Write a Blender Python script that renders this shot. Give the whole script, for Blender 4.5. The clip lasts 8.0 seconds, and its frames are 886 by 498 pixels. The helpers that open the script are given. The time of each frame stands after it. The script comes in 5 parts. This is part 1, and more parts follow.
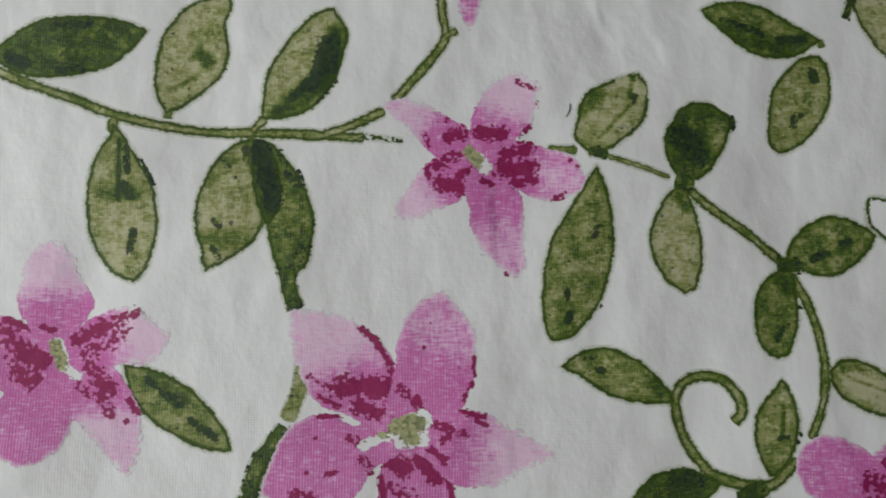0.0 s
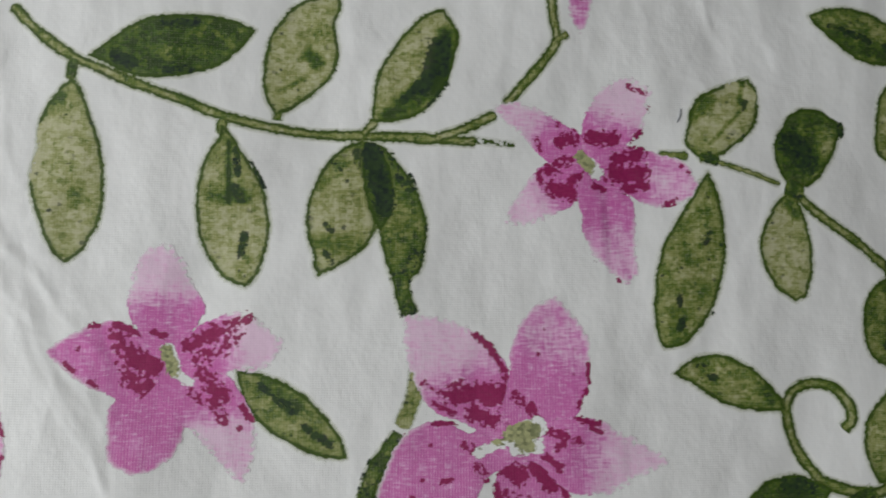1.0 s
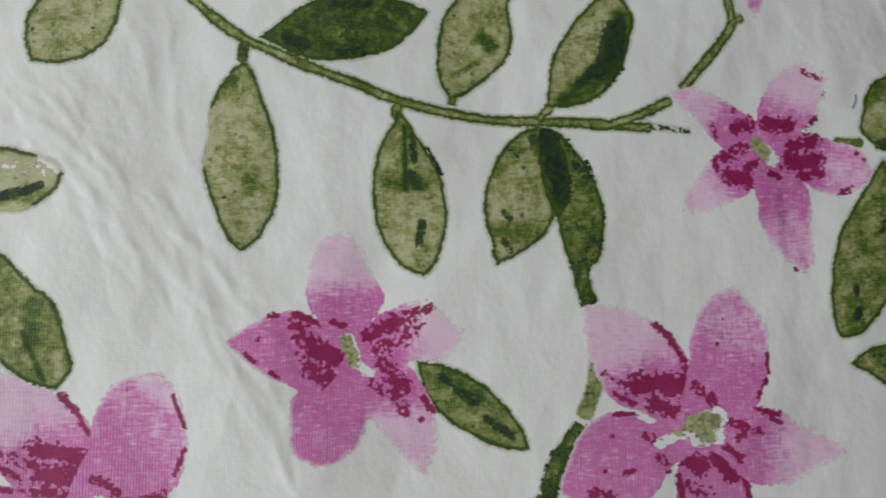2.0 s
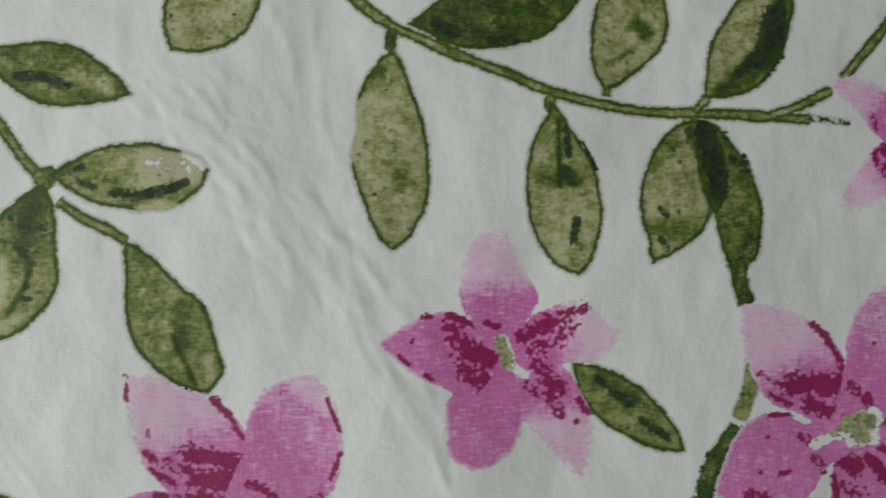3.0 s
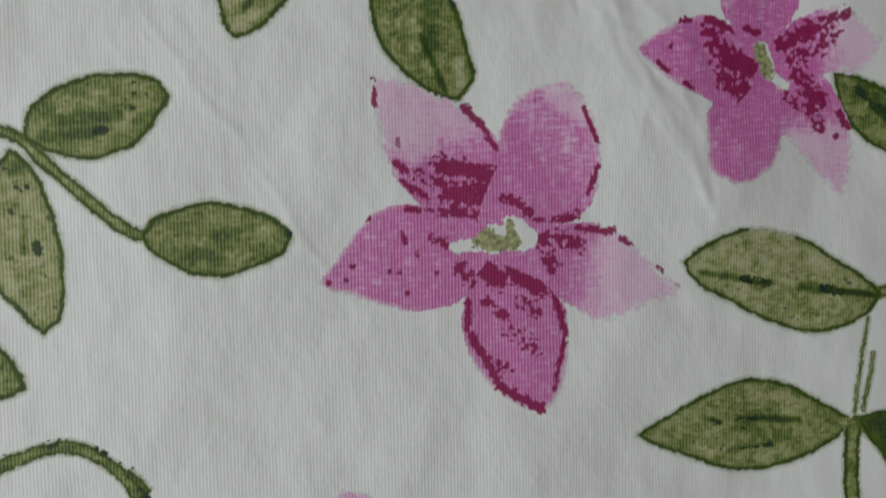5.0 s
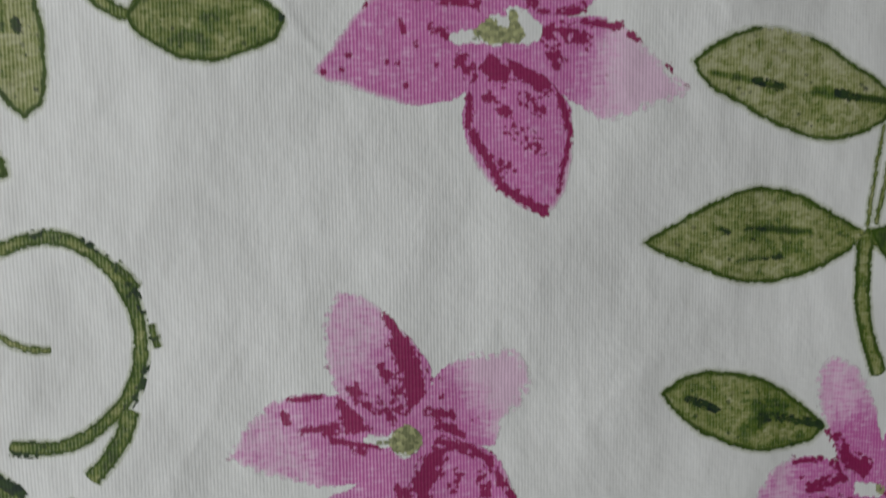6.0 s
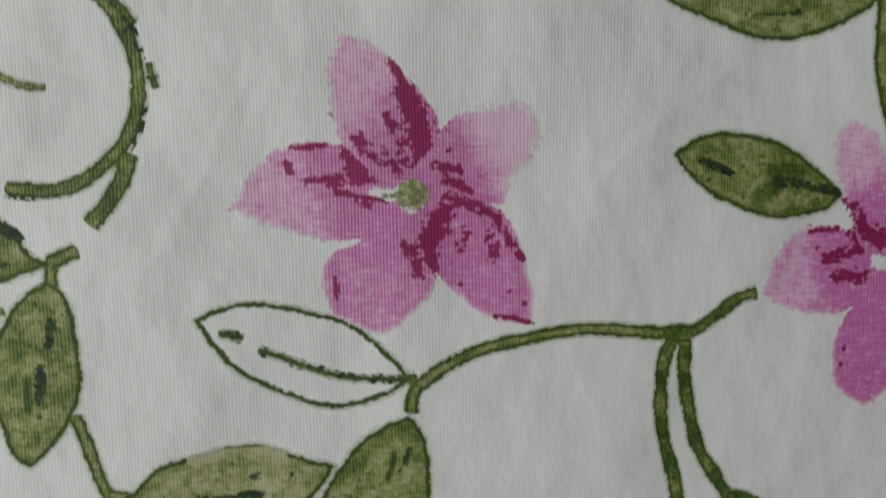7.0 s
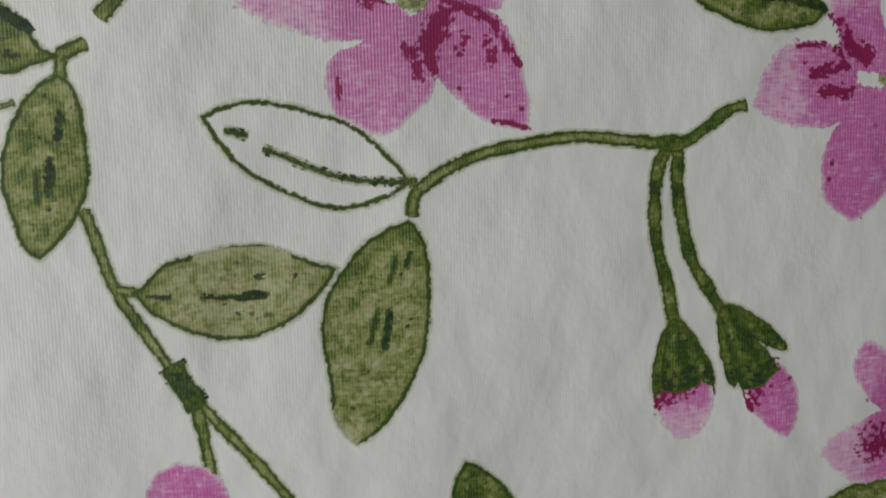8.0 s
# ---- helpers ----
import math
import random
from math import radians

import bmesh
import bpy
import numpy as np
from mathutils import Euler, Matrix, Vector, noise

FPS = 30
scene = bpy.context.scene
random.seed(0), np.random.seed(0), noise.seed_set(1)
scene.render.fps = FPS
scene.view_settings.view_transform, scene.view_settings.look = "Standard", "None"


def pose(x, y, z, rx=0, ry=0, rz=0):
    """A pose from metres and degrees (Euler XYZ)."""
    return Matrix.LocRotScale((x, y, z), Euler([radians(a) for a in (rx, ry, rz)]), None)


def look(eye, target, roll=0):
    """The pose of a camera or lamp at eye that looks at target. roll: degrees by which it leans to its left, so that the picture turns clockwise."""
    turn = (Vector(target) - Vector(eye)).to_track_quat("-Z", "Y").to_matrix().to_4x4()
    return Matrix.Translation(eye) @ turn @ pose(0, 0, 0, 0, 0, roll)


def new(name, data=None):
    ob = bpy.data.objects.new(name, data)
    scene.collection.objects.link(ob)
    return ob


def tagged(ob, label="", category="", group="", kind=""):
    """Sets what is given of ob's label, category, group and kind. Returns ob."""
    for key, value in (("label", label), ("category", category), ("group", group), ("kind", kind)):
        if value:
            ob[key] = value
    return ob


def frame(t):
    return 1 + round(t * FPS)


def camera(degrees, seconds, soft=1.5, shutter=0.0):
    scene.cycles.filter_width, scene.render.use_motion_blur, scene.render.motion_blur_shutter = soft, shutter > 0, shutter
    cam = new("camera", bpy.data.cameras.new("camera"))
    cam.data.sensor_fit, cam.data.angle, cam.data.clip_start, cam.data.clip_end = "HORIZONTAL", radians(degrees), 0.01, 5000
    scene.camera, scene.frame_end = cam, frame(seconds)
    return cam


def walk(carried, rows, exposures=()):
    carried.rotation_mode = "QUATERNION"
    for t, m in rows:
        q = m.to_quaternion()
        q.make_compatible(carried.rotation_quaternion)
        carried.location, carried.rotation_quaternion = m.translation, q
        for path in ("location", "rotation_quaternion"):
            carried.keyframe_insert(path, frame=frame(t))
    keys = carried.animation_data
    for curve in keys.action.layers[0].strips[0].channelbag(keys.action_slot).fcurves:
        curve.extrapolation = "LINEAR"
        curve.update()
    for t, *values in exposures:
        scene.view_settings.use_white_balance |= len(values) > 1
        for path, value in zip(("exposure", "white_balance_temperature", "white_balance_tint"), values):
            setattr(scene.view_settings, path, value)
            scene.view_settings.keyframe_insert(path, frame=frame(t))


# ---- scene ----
cam = camera(66, 8.0, soft=1.85, shutter=0.35)
PATH = [
    (0.0, pose(0.00000, 0.00000, 0.12996, 5.873, -2.559, -0.000)),
    (0.5, pose(-0.01096, 0.00052, 0.12863, 5.983, -3.034, 0.148)),
    (1.0, pose(-0.02400, 0.00242, 0.12766, 5.279, -3.740, 0.260)),
    (1.5, pose(-0.04190, 0.00227, 0.12574, 4.907, -4.325, 0.227)),
    (2.8, pose(-0.07969, 0.00856, 0.11785, 1.375, -4.495, 0.357)),
    (3.0, pose(-0.08543, 0.00985, 0.11683, 0.713, -4.637, 0.217)),
    (3.5, pose(-0.10807, 0.00389, 0.11495, -0.880, -5.051, 0.205)),
    (4.0, pose(-0.11977, 0.00127, 0.11057, -1.506, -6.041, -0.400)),
    (4.5, pose(-0.12495, -0.01570, 0.10862, -2.024, -6.358, -0.710)),
    (4.7, pose(-0.12741, -0.02184, 0.10613, -2.374, -6.058, -0.879)),
    (5.8, pose(-0.13065, -0.05367, 0.10468, -3.865, -6.541, -0.865)),
    (6.0, pose(-0.12982, -0.05852, 0.10299, -4.729, -6.307, -0.785)),
    (6.5, pose(-0.13170, -0.07593, 0.10181, -6.089, -6.419, -0.830)),
    (7.0, pose(-0.13126, -0.09330, 0.10315, -6.470, -6.221, -0.992)),
    (7.5, pose(-0.13074, -0.11160, 0.10414, -6.240, -6.807, -1.130)),
    (8.0, pose(-0.13319, -0.12502, 0.10925, -5.751, -6.620, -1.223)),
]
walk(cam, PATH, exposures=[(0.0, -0.20, 6500, 10), (1.5, -0.25, 6500, 10), (3.0, -0.53, 6550, 8), (3.5, -0.70, 6550, 8),
                            (4.5, -0.75, 6500, 9), (6.0, -0.74, 6500, 9), (7.0, -0.75, 6600, 8), (8.0, -0.74, 6750, 8)])

# ---- light: soft daylight through one window, bounced by pale walls ----
world = bpy.data.worlds.new("overcast_sky")
scene.world = world
world.use_nodes = True
wt = world.node_tree
sky = wt.nodes.new("ShaderNodeTexSky")
sky.sky_type, sky.sun_disc = "NISHITA", False
sky.sun_elevation, sky.sun_rotation = radians(38), radians(290)
wt.links.new(sky.outputs[0], wt.nodes["Background"].inputs[0])
wt.nodes["Background"].inputs[1].default_value = 0.12


def area_lamp(name, m, sx, sy, watts, colour):
    data = bpy.data.lights.new(name, "AREA")
    data.shape, data.size, data.size_y, data.energy, data.color = "RECTANGLE", sx, sy, watts, colour
    ob = new(name, data)
    ob.matrix_world = m
    return ob


WIN_X, WIN_Y, WIN_Z = -0.62, -0.05, 0.41
area_lamp("window_daylight", look((WIN_X + 0.02, WIN_Y, WIN_Z), (0.0, -0.05, 0.0)), 0.8, 0.6, 5.85, (0.99, 0.99, 0.945))


# ---- materials ----
class Nodes:
    """Short hand for wiring a material."""

    def __init__(self, name):
        self.mat = bpy.data.materials.new(name)
        self.mat.use_nodes = True
        self.t = self.mat.node_tree
        self.bsdf = self.t.nodes["Principled BSDF"]
        self.geo = self.t.nodes.new("ShaderNodeNewGeometry")
        sep = self.t.nodes.new("ShaderNodeSeparateXYZ")
        self.link(self.geo.outputs["Position"], sep.inputs[0])
        self.x, self.y = sep.outputs[0], sep.outputs[1]

    def link(self, a, b):
        if isinstance(a, (int, float)):
            b.default_value = a
        elif isinstance(a, tuple):
            b.default_value = (*a, 1.0) if len(a) == 3 and b.type == "RGBA" else a
        else:
            self.t.links.new(a, b)

    def m(self, op, a, b=0.0, c=0.0, clamp=False):
        n = self.t.nodes.new("ShaderNodeMath")
        n.operation, n.use_clamp = op, clamp
        for v, s in zip((a, b, c), n.inputs):
            self.link(v, s)
        return n.outputs[0]

    def mix(self, fac, a, b):
        n = self.t.nodes.new("ShaderNodeMix")
        n.data_type = "RGBA"
        self.link(fac, n.inputs[0]), self.link(a, n.inputs[6]), self.link(b, n.inputs[7])
        return n.outputs[2]

    def attr(self, name):
        n = self.t.nodes.new("ShaderNodeAttribute")
        n.attribute_name = name
        return n.outputs["Fac"]

    def vec(self, sx, sy, turn=0.0):
        n = self.t.nodes.new("ShaderNodeMapping")
        n.inputs["Scale"].default_value, n.inputs["Rotation"].default_value = (sx, sy, 1.0), (0, 0, radians(turn))
        self.link(self.geo.outputs["Position"], n.inputs[0])
        return n.outputs[0]

    def noise(self, sx, sy, turn=0.0, detail=2.0):
        n = self.t.nodes.new("ShaderNodeTexNoise")
        n.inputs["Scale"].default_value, n.inputs["Detail"].default_value = 1.0, detail
        self.link(self.vec(sx, sy, turn), n.inputs["Vector"])
        return n.outputs[0]

    def cell(self, sx, sy, turn=0.0):
        """Printed dots: an even random value for each, and a patchy one that neighbours share."""
        n = self.t.nodes.new("ShaderNodeTexVoronoi")
        n.inputs["Scale"].default_value, n.inputs["Randomness"].default_value = 1.0, 0.8
        self.link(self.vec(sx, sy, turn), n.inputs["Vector"])
        w = self.t.nodes.new("ShaderNodeTexWhiteNoise")
        w.noise_dimensions = "3D"
        self.link(n.outputs["Position"], w.inputs["Vector"])
        p = self.t.nodes.new("ShaderNodeTexNoise")
        p.inputs["Scale"].default_value, p.inputs["Detail"].default_value = 0.28, 2.0
        self.link(n.outputs["Position"], p.inputs["Vector"])
        return w.outputs["Value"], p.outputs[0]

    def step(self, a, soft):
        """0 below nought, 1 above, blurred over that width."""
        return self.m("MULTIPLY_ADD", a, 1.0 / soft, 0.5, clamp=True)

    def weave(self):
        """Fine warp and weft of plain cotton: the height, and a faint shade for its gaps."""
        drift = self.m("MULTIPLY", self.noise(330, 120, 0, 2.0), 4.2)
        warp = self.m("SINE", self.m("MULTIPLY_ADD", self.x, 2 * math.pi / 0.00052, drift))
        weft = self.m("SINE", self.m("MULTIPLY_ADD", self.y, 2 * math.pi / 0.00043, self.m("MULTIPLY", drift, 1.3)))
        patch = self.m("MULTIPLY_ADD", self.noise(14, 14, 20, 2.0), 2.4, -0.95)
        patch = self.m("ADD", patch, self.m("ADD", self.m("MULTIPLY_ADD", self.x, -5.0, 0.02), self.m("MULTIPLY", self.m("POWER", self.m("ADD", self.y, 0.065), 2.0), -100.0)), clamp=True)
        slub = self.m("MULTIPLY_ADD", self.noise(420, 2300, 9, 2.0), 0.6, self.m("MULTIPLY", self.noise(2300, 330, 0, 2.0), 0.4))
        h = self.m("ADD", self.m("MULTIPLY", warp, self.m("MULTIPLY_ADD", patch, 0.42, 0.22)), self.m("MULTIPLY", weft, 0.30))
        h = self.m("ADD", h, self.m("MULTIPLY", slub, 1.1))
        self.warp, self.weft = warp, weft
        return h, warp, patch, slub

    def thread_glints(self, grain):
        """Glints on the thread crossings, painted into the colour as paler dots."""
        k = self.m("ADD", self.m("MULTIPLY", self.m("ADD", self.warp, self.weft), 0.5), self.m("MULTIPLY_ADD", grain, 2.6, -1.3))
        return self.m("MULTIPLY", self.step(self.m("SUBTRACT", k, 0.72), 0.5), 0.55)

    def finish(self, colour, height, rough=0.66, alpha=None):
        crumple = self.noise(90, 60, 35, 4.0)
        bump2 = self.t.nodes.new("ShaderNodeBump")
        bump2.inputs["Strength"].default_value, bump2.inputs["Distance"].default_value = 0.5, 0.0014
        self.link(crumple, bump2.inputs["Height"])
        bump = self.t.nodes.new("ShaderNodeBump")
        bump.inputs["Strength"].default_value, bump.inputs["Distance"].default_value = 0.26, 0.00005
        self.link(height, bump.inputs["Height"])
        self.link(bump2.outputs[0], bump.inputs["Normal"])
        self.link(bump.outputs[0], self.bsdf.inputs["Normal"])
        self.link(colour, self.bsdf.inputs["Base Color"])
        self.bsdf.inputs["Roughness"].default_value = rough
        self.bsdf.inputs["Specular IOR Level"].default_value = 0.28
        if alpha is not None:
            self.link(alpha, self.bsdf.inputs["Alpha"])
        return self.mat


def lin(r, g, b):
    """Linear colour from eight-bit display values."""
    return tuple(((c / 255 + 0.055) / 1.055) ** 2.4 if c > 10 else c / 255 / 12.92 for c in (r, g, b))


WHITE, GREY = (0.80, 0.812, 0.815), (0.63, 0.64, 0.635)


def cotton_colour(n, warp, patch, slub):
    stain = n.noise(32, 32, 0, 3.0)
    base = n.mix(n.m("MULTIPLY_ADD", stain, 0.9, -0.25, clamp=True), WHITE, (0.75, 0.765, 0.77))
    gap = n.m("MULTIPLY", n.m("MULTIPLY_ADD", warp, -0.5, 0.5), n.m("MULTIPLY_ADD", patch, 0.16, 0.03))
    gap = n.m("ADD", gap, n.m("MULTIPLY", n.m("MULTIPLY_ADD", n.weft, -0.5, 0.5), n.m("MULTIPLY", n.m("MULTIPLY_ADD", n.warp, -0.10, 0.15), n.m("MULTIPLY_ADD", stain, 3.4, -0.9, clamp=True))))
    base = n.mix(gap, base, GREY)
    return n.mix(n.m("MULTIPLY_ADD", slub, 0.9, -0.42, clamp=True), base, (0.86, 0.86, 0.86))


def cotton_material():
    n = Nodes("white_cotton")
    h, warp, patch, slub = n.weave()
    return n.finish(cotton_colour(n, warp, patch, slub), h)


def green_ink_material():
    n = Nodes("green_print")
    h, warp, patch, slub = n.weave()
    (dot, blot), (dot2, blot2) = n.cell(1450, 1700, 6), n.cell(1250, 1500, -8)
    cloud, grain = n.noise(260, 260, 0, 3.0), n.noise(1500, 1500, 0, 2.0)
    edge = n.m("ADD", n.attr("edge"), n.m("MULTIPLY_ADD", dot, 0.30, -0.12))
    edge = n.m("ADD", edge, n.m("MULTIPLY_ADD", cloud, 0.36, -0.18))
    tone = n.m("ADD", n.attr("tone"), n.m("MULTIPLY_ADD", blot2, 1.1, -0.55))
    tone = n.m("ADD", tone, n.m("MULTIPLY_ADD", cloud, 0.8, -0.40))
    tone = n.m("ADD", tone, n.m("MULTIPLY_ADD", slub, -0.6, 0.3))
    tone = n.m("ADD", tone, n.m("MULTIPLY_ADD", dot2, 0.34, -0.17))
    tone = n.m("ADD", tone, n.m("MULTIPLY_ADD", grain, 0.5, -0.25), clamp=True)
    ramp = n.t.nodes.new("ShaderNodeValToRGB")
    ramp.color_ramp.elements[0].color = (*lin(182, 182, 146), 1)
    ramp.color_ramp.elements[1].color = (*lin(42, 64, 22), 1)
    for at, c in ((0.32, lin(143, 148, 90)), (0.60, lin(93, 111, 38)), (0.80, lin(58, 88, 20))):
        ramp.color_ramp.elements.new(at).color = (*c, 1)
    n.link(tone, ramp.inputs[0])
    colour = n.mix(n.m("MULTIPLY", n.m("MULTIPLY_ADD", slub, 2.4, -1.25, clamp=True), n.m("SUBTRACT", 1.05, n.attr("tone"), clamp=True)), ramp.outputs[0], lin(200, 200, 172))
    colour = n.mix(n.m("MULTIPLY", n.m("MULTIPLY_ADD", warp, -0.5, 0.5), n.m("MULTIPLY_ADD", patch, 0.3, 0.05)), colour, lin(64, 80, 34))
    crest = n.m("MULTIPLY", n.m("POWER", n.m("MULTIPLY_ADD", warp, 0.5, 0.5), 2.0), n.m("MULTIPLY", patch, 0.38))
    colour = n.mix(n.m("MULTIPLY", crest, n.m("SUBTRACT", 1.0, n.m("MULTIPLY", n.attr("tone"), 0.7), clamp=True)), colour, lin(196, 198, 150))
    colour = n.mix(n.m("MULTIPLY", n.thread_glints(grain), n.m("SUBTRACT", 1.0, n.m("MULTIPLY", n.attr("tone"), 0.75), clamp=True)), colour, lin(206, 208, 172))
    rim = n.m("SUBTRACT", n.attr("rim"), edge)
    line = n.step(rim, 0.26)
    soak = n.step(n.m("ADD", rim, n.m("MULTIPLY", n.attr("rim"), 0.9)), 1.0)
    colour = n.mix(n.m("MULTIPLY", soak, n.m("MULTIPLY_ADD", n.attr("rim"), 1.6, -0.8, clamp=True)), colour, lin(86, 106, 44))
    colour = n.mix(n.m("MULTIPLY", line, 0.94), colour, n.mix(blot, lin(70, 97, 26), lin(26, 48, 8)))
    mark = n.m("ADD", n.attr("navy"), n.m("MULTIPLY_ADD", blot, 0.9, -0.45))
    mark = n.m("ADD", mark, n.m("MULTIPLY_ADD", dot, 1.0, -0.50))
    speck = n.step(n.m("SUBTRACT", mark, 0.5), 0.15)
    colour = n.mix(n.m("MULTIPLY", speck, 0.9), colour, n.mix(dot2, lin(22, 36, 38), lin(48, 70, 36)))
    fill = n.step(n.m("SUBTRACT", n.attr("fill"), n.m("MULTIPLY_ADD", slub, 1.2, n.m("MULTIPLY_ADD", dot2, 0.7, -0.45))), 0.25)
    drawn = n.m("MULTIPLY", line, n.step(n.m("SUBTRACT", n.attr("ink"), dot2), 0.1))
    body = n.m("MULTIPLY", n.step(edge, 0.10), n.m("MAXIMUM", n.m("MAXIMUM", drawn, fill), speck))
    body = n.m("MAXIMUM", body, n.m("MULTIPLY", speck, n.step(n.m("ADD", edge, 0.8), 0.15)))
    bleed = n.step(n.m("ADD", edge, 0.36), 0.6)
    colour = n.mix(n.m("MAXIMUM", speck, n.step(edge, 0.22)), lin(146, 162, 84), colour)
    halo = n.m("MULTIPLY", n.m("MULTIPLY", bleed, n.m("SUBTRACT", 1.0, n.step(n.m("SUBTRACT", edge, 0.6), 0.6))), 0.32)
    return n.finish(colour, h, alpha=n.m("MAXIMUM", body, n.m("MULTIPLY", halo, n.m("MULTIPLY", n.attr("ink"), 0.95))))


def pink_ink_material():
    n = Nodes("pink_print")
    h, warp, patch, slub = n.weave()
    (dot, blot), (dot2, blot2) = n.cell(1400, 1550, 6), n.cell(1300, 1500, -8)
    cloud, grain = n.noise(240, 240, 0, 3.0), n.noise(1500, 1500, 0, 2.0)
    edge = n.m("ADD", n.attr("edge"), n.m("MULTIPLY_ADD", dot, 0.34, -0.17))
    edge = n.m("ADD", edge, n.m("MULTIPLY_ADD", cloud, 0.5, -0.25))
    edge = n.m("SUBTRACT", edge, n.m("MULTIPLY", n.attr("tone"), n.m("MULTIPLY", dot2, 1.1)))
    pale = n.m("ADD", n.attr("tone"), n.m("MULTIPLY_ADD", blot2, 0.7, -0.35))
    pale = n.m("ADD", pale, n.m("MULTIPLY_ADD", slub, 2.2, -1.1))
    pale = n.m("ADD", pale, n.m("MULTIPLY_ADD", dot2, 0.14, -0.07), clamp=True)
    ramp = n.t.nodes.new("ShaderNodeValToRGB")
    ramp.color_ramp.elements[0].color = (*lin(203, 100, 173), 1)
    ramp.color_ramp.elements[1].color = (*lin(231, 202, 225), 1)
    for at, c in ((0.3, lin(212, 132, 192)), (0.62, lin(228, 180, 216))):
        ramp.color_ramp.elements.new(at).color = (*c, 1)
    n.link(pale, ramp.inputs[0])
    thread = n.m("MULTIPLY", n.m("MULTIPLY_ADD", slub, 3.2, -1.75, clamp=True), 0.6)
    colour = n.mix(thread, ramp.outputs[0], lin(240, 224, 236))
    colour = n.mix(n.m("MULTIPLY", n.thread_glints(grain), 0.7), colour, lin(240, 214, 234))
    mark = n.attr("navy")
    wet = n.m("MULTIPLY", n.m("MULTIPLY_ADD", mark, 1.2, -0.35, clamp=True), 0.3)
    colour = n.mix(wet, colour, lin(160, 56, 120))
    ragged = n.m("ADD", mark, n.m("MULTIPLY_ADD", blot, 0.8, -0.40))
    ragged = n.m("ADD", ragged, n.m("MULTIPLY_ADD", dot, 1.5, -0.75))
    deep = n.step(n.m("SUBTRACT", ragged, 0.47), 0.1)
    colour = n.mix(n.m("MULTIPLY", deep, 0.93), colour, n.mix(grain, lin(116, 4, 58), lin(156, 20, 90)))
    colour = n.mix(n.m("MULTIPLY", n.m("MULTIPLY", n.m("MULTIPLY_ADD", warp, -0.5, 0.5), n.m("MULTIPLY_ADD", patch, 0.30, 0.05)), n.m("SUBTRACT", 1.0, n.m("MULTIPLY", deep, 0.8))), colour, lin(122, 44, 102))
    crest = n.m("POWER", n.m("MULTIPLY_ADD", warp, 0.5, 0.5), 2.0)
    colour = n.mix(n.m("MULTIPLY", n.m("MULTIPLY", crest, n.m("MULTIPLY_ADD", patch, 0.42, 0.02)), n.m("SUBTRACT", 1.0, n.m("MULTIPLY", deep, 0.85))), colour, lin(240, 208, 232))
    washed = n.step(n.m("SUBTRACT", n.attr("fill"), n.m("MULTIPLY_ADD", slub, 1.0, n.m("MULTIPLY", dot2, 0.35))), 0.6)
    soft = n.step(n.m("SUBTRACT", edge, 0.25), 0.9)
    bare = n.m("SUBTRACT", 1.0, n.m("MULTIPLY", washed, n.m("SUBTRACT", 1.0, n.m("MULTIPLY", n.m("SUBTRACT", 1.0, soft), n.attr("ink")))))
    bare = n.m("MAXIMUM", bare, n.m("MULTIPLY", n.m("SUBTRACT", 1.0, n.step(n.m("SUBTRACT", edge, 0.12), 0.7)), n.m("MULTIPLY", n.attr("ink"), 1.6, clamp=True)))
    colour = n.mix(n.m("MULTIPLY", bare, n.m("SUBTRACT", 1.0, deep)), colour, cotton_colour(n, warp, patch, slub))
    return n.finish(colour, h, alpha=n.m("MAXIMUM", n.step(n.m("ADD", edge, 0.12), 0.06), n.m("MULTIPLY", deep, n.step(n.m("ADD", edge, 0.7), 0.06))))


def eye_material():
    """The bare eye of a flower with its smudge of yellow-green dots."""
    n = Nodes("flower_eye_print")
    h, warp, patch, slub = n.weave()
    (dot, blot), cloud = n.cell(1500, 1800, 6), n.noise(260, 260, 0, 2.0)
    mark = n.m("SUBTRACT", n.attr("navy"), n.m("MULTIPLY_ADD", blot, 2.2, n.m("MULTIPLY_ADD", dot, 0.5, -0.85)))
    green = n.mix(dot, lin(92, 100, 40), lin(176, 178, 120))
    colour = n.mix(n.m("MULTIPLY", n.step(mark, 0.15), 0.9), cotton_colour(n, warp, patch, slub), green)
    edge = n.m("ADD", n.attr("edge"), n.m("MULTIPLY_ADD", dot, 0.6, -0.3))
    edge = n.m("ADD", edge, n.m("MULTIPLY_ADD", cloud, 1.1, -0.5))
    return n.finish(colour, h, alpha=n.step(edge, 0.1))


def plain_material(name, colour, rough, scale):
    n = Nodes(name)
    grain = n.noise(scale, scale * 0.15, 0, 4.0)
    n.link(n.mix(grain, tuple(c * 0.82 for c in colour), colour), n.bsdf.inputs["Base Color"])
    n.bsdf.inputs["Roughness"].default_value = rough
    return n.mat


COTTON, GREEN, PINK, EYE = cotton_material(), green_ink_material(), pink_ink_material(), eye_material()
PLASTER = plain_material("pale_plaster", (0.72, 0.71, 0.68), 0.9, 9.0)
WOOD = plain_material("brown_wood", (0.30, 0.20, 0.12), 0.5, 30.0)
FRAME_PAINT = plain_material("white_paint", (0.78, 0.78, 0.76), 0.5, 12.0)


# ---- building helpers ----
def box(bm, lo, hi):
    made = bmesh.ops.create_cube(bm, size=1.0)["verts"]
    for v in made:
        v.co = Vector([l + (c + 0.5) * (h - l) for l, h, c in zip(lo, hi, v.co)])


